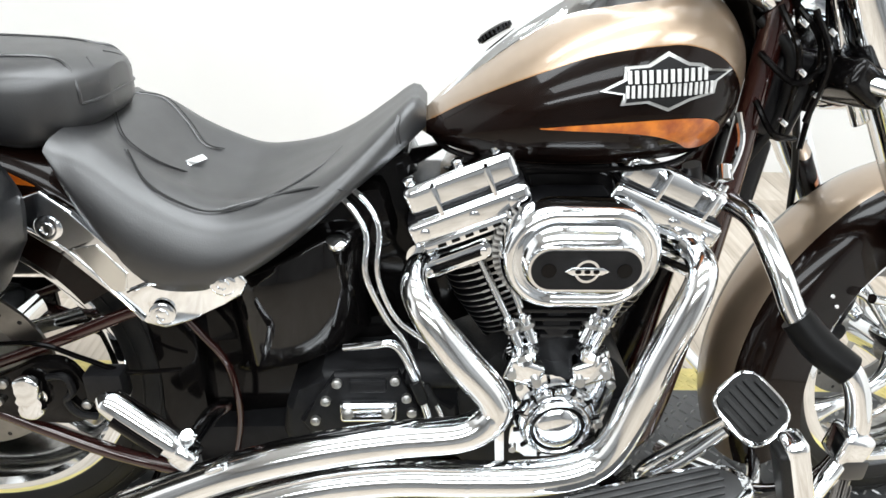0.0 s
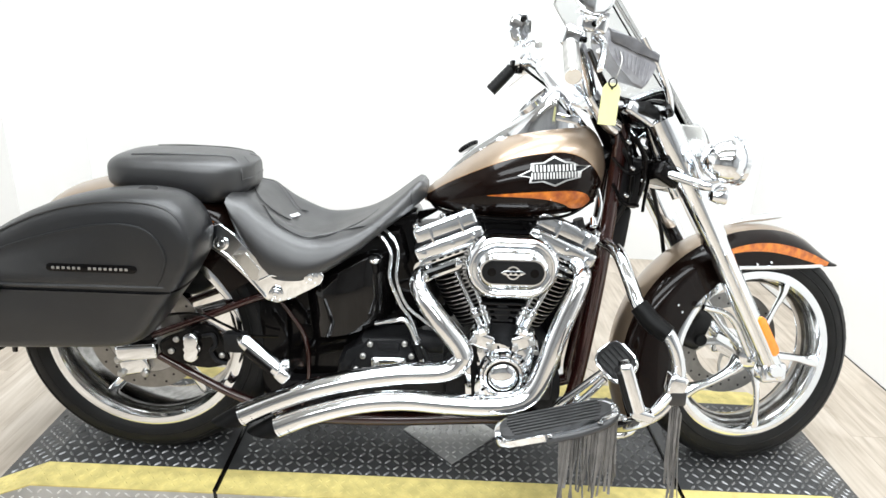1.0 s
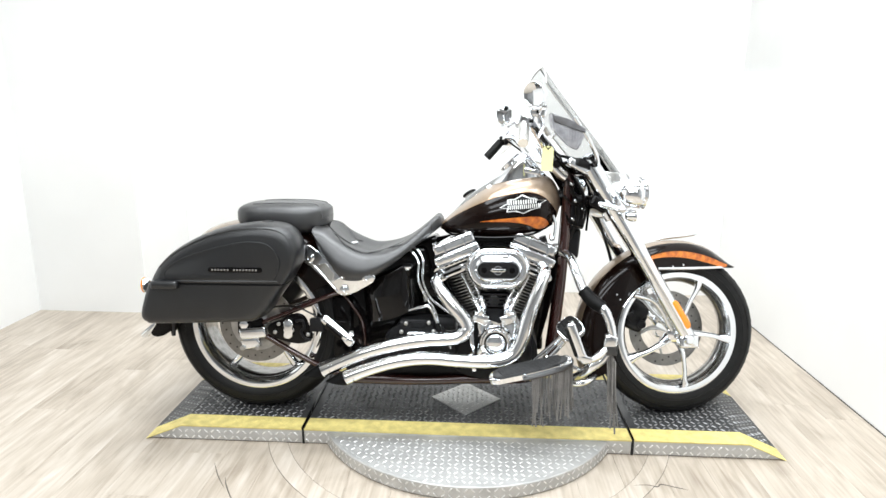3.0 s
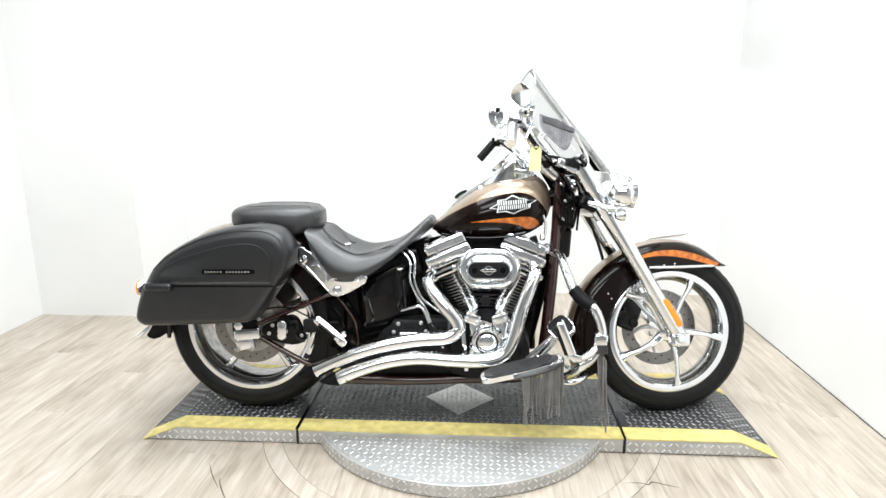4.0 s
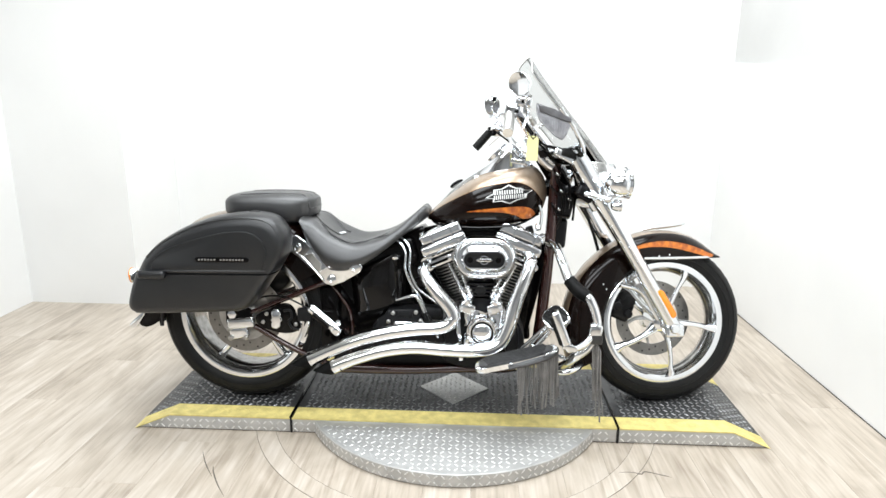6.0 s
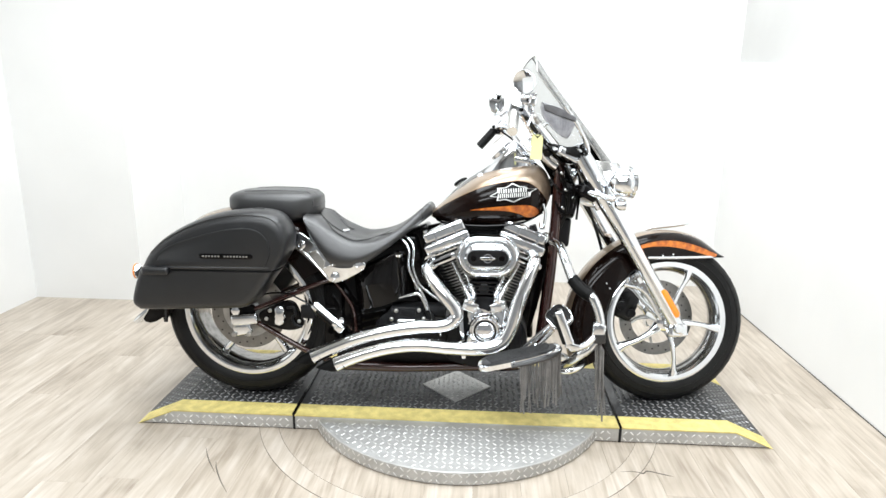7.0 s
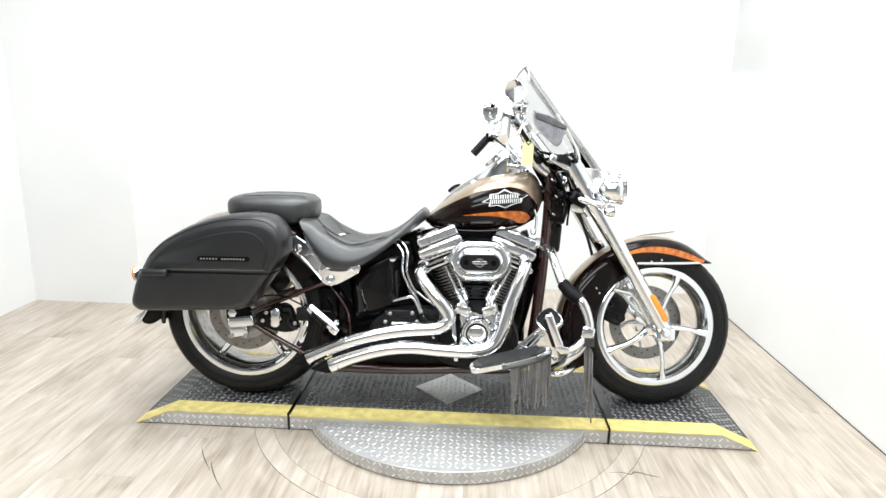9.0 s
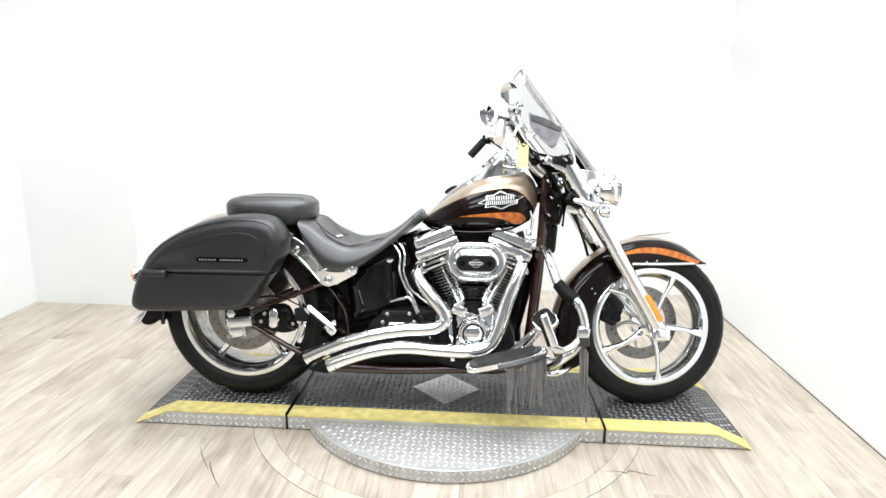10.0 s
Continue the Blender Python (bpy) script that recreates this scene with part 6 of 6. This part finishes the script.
# seat seams, stitches and buckle
SEAMS = ((0.0020, [(-0.486, -0.086, 0.658), (-0.449, -0.127, 0.632), (-0.405, -0.138, 0.608), (-0.361, -0.136, 0.595), (-0.303, -0.114, 0.603), (-0.241, -0.051, 0.621), (-0.21, 0.0, 0.637)]),
         (0.0018, [(-0.361, -0.136, 0.595), (-0.298, -0.110, 0.604), (-0.233, -0.119, 0.623), (-0.194, -0.130, 0.623)]),
         (0.0020, [(-0.535, -0.003, 0.682), (-0.502, -0.056, 0.667), (-0.476, -0.064, 0.646), (-0.453, -0.055, 0.626), (-0.432, -0.041, 0.610)]),
         (0.0018, [(-0.125, -0.065, 0.704), (-0.127, -0.080, 0.689), (-0.124, -0.083, 0.671)]),
         (0.0018, [(-0.541, 0.088, 0.686), (-0.505, 0.101, 0.674), (-0.469, 0.085, 0.644), (-0.438, 0.060, 0.616), (-0.414, 0.069, 0.604)]))
for r, pts in SEAMS:
    part("seam", tube(pts, r, 6), LEATHER, seat)
    part("stitch_line", tube([(x + 0.0045, y * 1.03, z + 0.0010) for x, y, z in pts], r * 0.5, 5), GAP, seat)
part("seat_buckle", rbox((-0.430, 0.001, 0.610), (0.012, 0.034, 0.008), 0.002, (0, 30, -28)), CHROME, seat, "small chrome strap plate")
for side in (-1, 1):
    part("pillion_welt", tube([(x, y * side, z) for x, y, z in ((-0.80, -0.072, 0.767), (-0.72, -0.068, 0.7705), (-0.63, -0.062, 0.770), (-0.596, -0.056, 0.769), (-0.570, -0.053, 0.766), (-0.550, -0.063, 0.759), (-0.537, -0.073, 0.736), (-0.536, -0.074, 0.714))], 0.0024, 6), LEATHER, pil)
    part("nose_seam", tube([(x, y * side, z) for x, y, z in ((-0.544, -0.022, 0.7615), (-0.529, -0.040, 0.752), (-0.523, -0.049, 0.735))], 0.0016, 6), LEATHER, pil)
part("lip_seam", tube([(-0.536, -0.074, 0.714), (-0.522, -0.049, 0.716), (-0.517, 0.0, 0.719), (-0.522, 0.049, 0.716), (-0.536, 0.074, 0.714)], 0.0022, 6), LEATHER, pil)
part("bag_emblem", lathe([(0.0, 0.0), (0.022, 0.0), (0.020, 0.003), (0.0, 0.0035)], (-0.69, -0.235, 0.7205), (0.03, -0.15, 1), 24), DARK_METAL, bag_r, "embossed round emblem")

# projective fit to the camera's view: grows a little towards front wheel and flanks
VIEW_FIT = Matrix(((1.0041, 0.0889, -0.0208, 0.0028), (0.0021, 1.1137, 0.0001, -0.0023), (-0.0133, -0.0364, 0.9999, 0.0223), (-0.0290, -0.1112, -0.0047, 1.0)))
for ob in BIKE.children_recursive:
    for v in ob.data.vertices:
        q = VIEW_FIT @ v.co.to_4d()
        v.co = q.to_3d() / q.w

# ---------- price tag ----------
tag_m = Matrix.Translation((0.250, -0.262, 1.046)) @ pose(0, 0, 0, -6, 3, 10)
tag = thing("price_tag", "blank yellow card tag hung from the brake lever", "tag")
part("card", plate([(-0.019, -0.04), (0.019, -0.04), (0.019, 0.030), (0.011, 0.040), (-0.011, 0.040), (-0.019, 0.030)], -0.0008, 0.0008, 0.0003, 1, tag_m), TAG, tag)
part("ring", moved(lathe([(0.007, -0.001), (0.0095, -0.001), (0.0095, 0.001), (0.007, 0.001)], (0, -0.0014, 0.041), (0, 1, 0), 24, True), tag_m), GLOSS, tag)
part("loop", moved(tube([(0, -0.002, 0.041), (0.006, -0.006, 0.06), (0.012, -0.002, 0.085), (0.016, 0.02, 0.10)], 0.0012, 6), tag_m), STEEL, tag)
part("hole", moved(lathe([(0.0, 0.0), (0.0022, 0.0), (0.0022, 0.0012), (0.0, 0.0012)], (0, -0.0018, 0.030), (0, 1, 0), 10), tag_m), GLOSS, tag)

# ---------- floor planks ----------
PLANK_W, PLANK_L = 0.152, 1.22
floor_ob = bpy.data.objects["floor"]


def plank_mesh(length, width):
    bm = rbox((0, 0, -0.003), (width - 0.0005, length - 0.0005, 0.006), 0.0004, (0, 0, 0), 1)
    me = finish(bm, 0)
    me.materials.append(PLANK)
    return me


whole = plank_mesh(PLANK_L, PLANK_W)
rng = random.Random(4)
row_m = pose(EAST, NORTH, 0)


def cut_plank(m, cuts):
    """A plank sawn off along the lines (point, normal) of the room."""
    bm = bmesh.new()
    bm.from_mesh(whole)
    bm.transform(m)
    for co, no in cuts:
        geom = bm.verts[:] + bm.edges[:] + bm.faces[:]
        res = bmesh.ops.bisect_plane(bm, geom=geom, plane_co=co, plane_no=no, clear_outer=True)
        bmesh.ops.holes_fill(bm, edges=[e for e in bm.edges if e.is_boundary])
    bm.transform(m.inverted())
    return bm


far_planks = []
for i in range(-42, 14):
    off = rng.uniform(0, PLANK_L)
    for j in range(-7, 2):
        m = row_m @ Matrix.Translation(((i + 0.5) * PLANK_W, j * PLANK_L + off - 0.3, 0))
        p = m.translation
        if i >= 0 and p.y > -0.75 or not (-3.6 < p.x < 2.6 and -6.6 < p.y < 2.25) or (p.x < -2.7 and p.y > -1.1):
            continue
        cuts = []
        ends = [m @ Vector((a, b, 0)) for a in (-PLANK_W / 2, PLANK_W / 2) for b in (-PLANK_L / 2, PLANK_L / 2)]
        lo_x, hi_x, lo_y, hi_y = min(e.x for e in ends), max(e.x for e in ends), min(e.y for e in ends), max(e.y for e in ends)
        west = WEST - 0.01 if p.y > -1.15 else -3.46
        if i >= 0:
            cuts.append(((0, -1.31, 0), (0, 1, 0)))
        for bad, co, no in ((lo_x < west, (west, 0, 0), (-1, 0, 0)), (hi_x > 2.41, (2.41, 0, 0), (1, 0, 0)), (hi_y > NORTH, (0, NORTH + 0.01, 0), (0, 1, 0)), (lo_y < -6.2, (0, -6.2, 0), (0, -1, 0))):
            if bad:
                cuts.append((co, no))
        if p.y < -3.3:
            far_planks.append(cut_plank(m, cuts))
            far_planks[-1].transform(m)
            continue
        me = whole
        if cuts:
            bm = cut_plank(m, cuts)
            if len(bm.faces) < 4:
                continue
            me = finish(bm, 0)
            me.materials.append(PLANK)
        ob = new("plank", me)
        ob.parent = floor_ob
        ob.matrix_world = m
tagged(part("far_planks", joined(*far_planks), PLANK, floor_ob), kind="stuff")

# round inlay in the floor about the turntable, with worn joints
def flat_ring(r0, r1, z0, z1):
    return lathe([(r0, z0), (r1, z0), (r1, z1), (r0, z1)], (*DISC_AT, 0), (0, 0, 1), 128, True)


JOINT = material("worn_joint_filler", (0.20, 0.175, 0.145), 0.5, spots=0.4, scale=9)
inlay = part("floor_inlay", flat_ring(0.707, 0.773, 0.0, 0.0012), PLANK, floor_ob, "round plank inlay")
part("inlay_joint", flat_ring(0.7052, 0.707, 0.0, 0.0008), JOINT, floor_ob)
part("inlay_joint", flat_ring(0.773, 0.7748, 0.0, 0.0008), JOINT, floor_ob)
for pts in ([(-0.79, -0.50), (-0.775, -0.535), (-0.735, -0.60), (-0.69, -0.66)], [(-0.86, -0.42), (-0.82, -0.49), (-0.77, -0.56)], [(0.53, -0.463), (0.60, -0.455), (0.635, -0.462), (0.655, -0.448), (0.73, -0.473)],
            [(0.655, -0.448), (0.70, -0.463), (0.728, -0.472)]):
    part("worn_joint", tube([(x, y, 0.0) for x, y in pts], [0.0006] + [0.0022] * (len(pts) - 2) + [0.0006], 6, 6), JOINT, floor_ob)
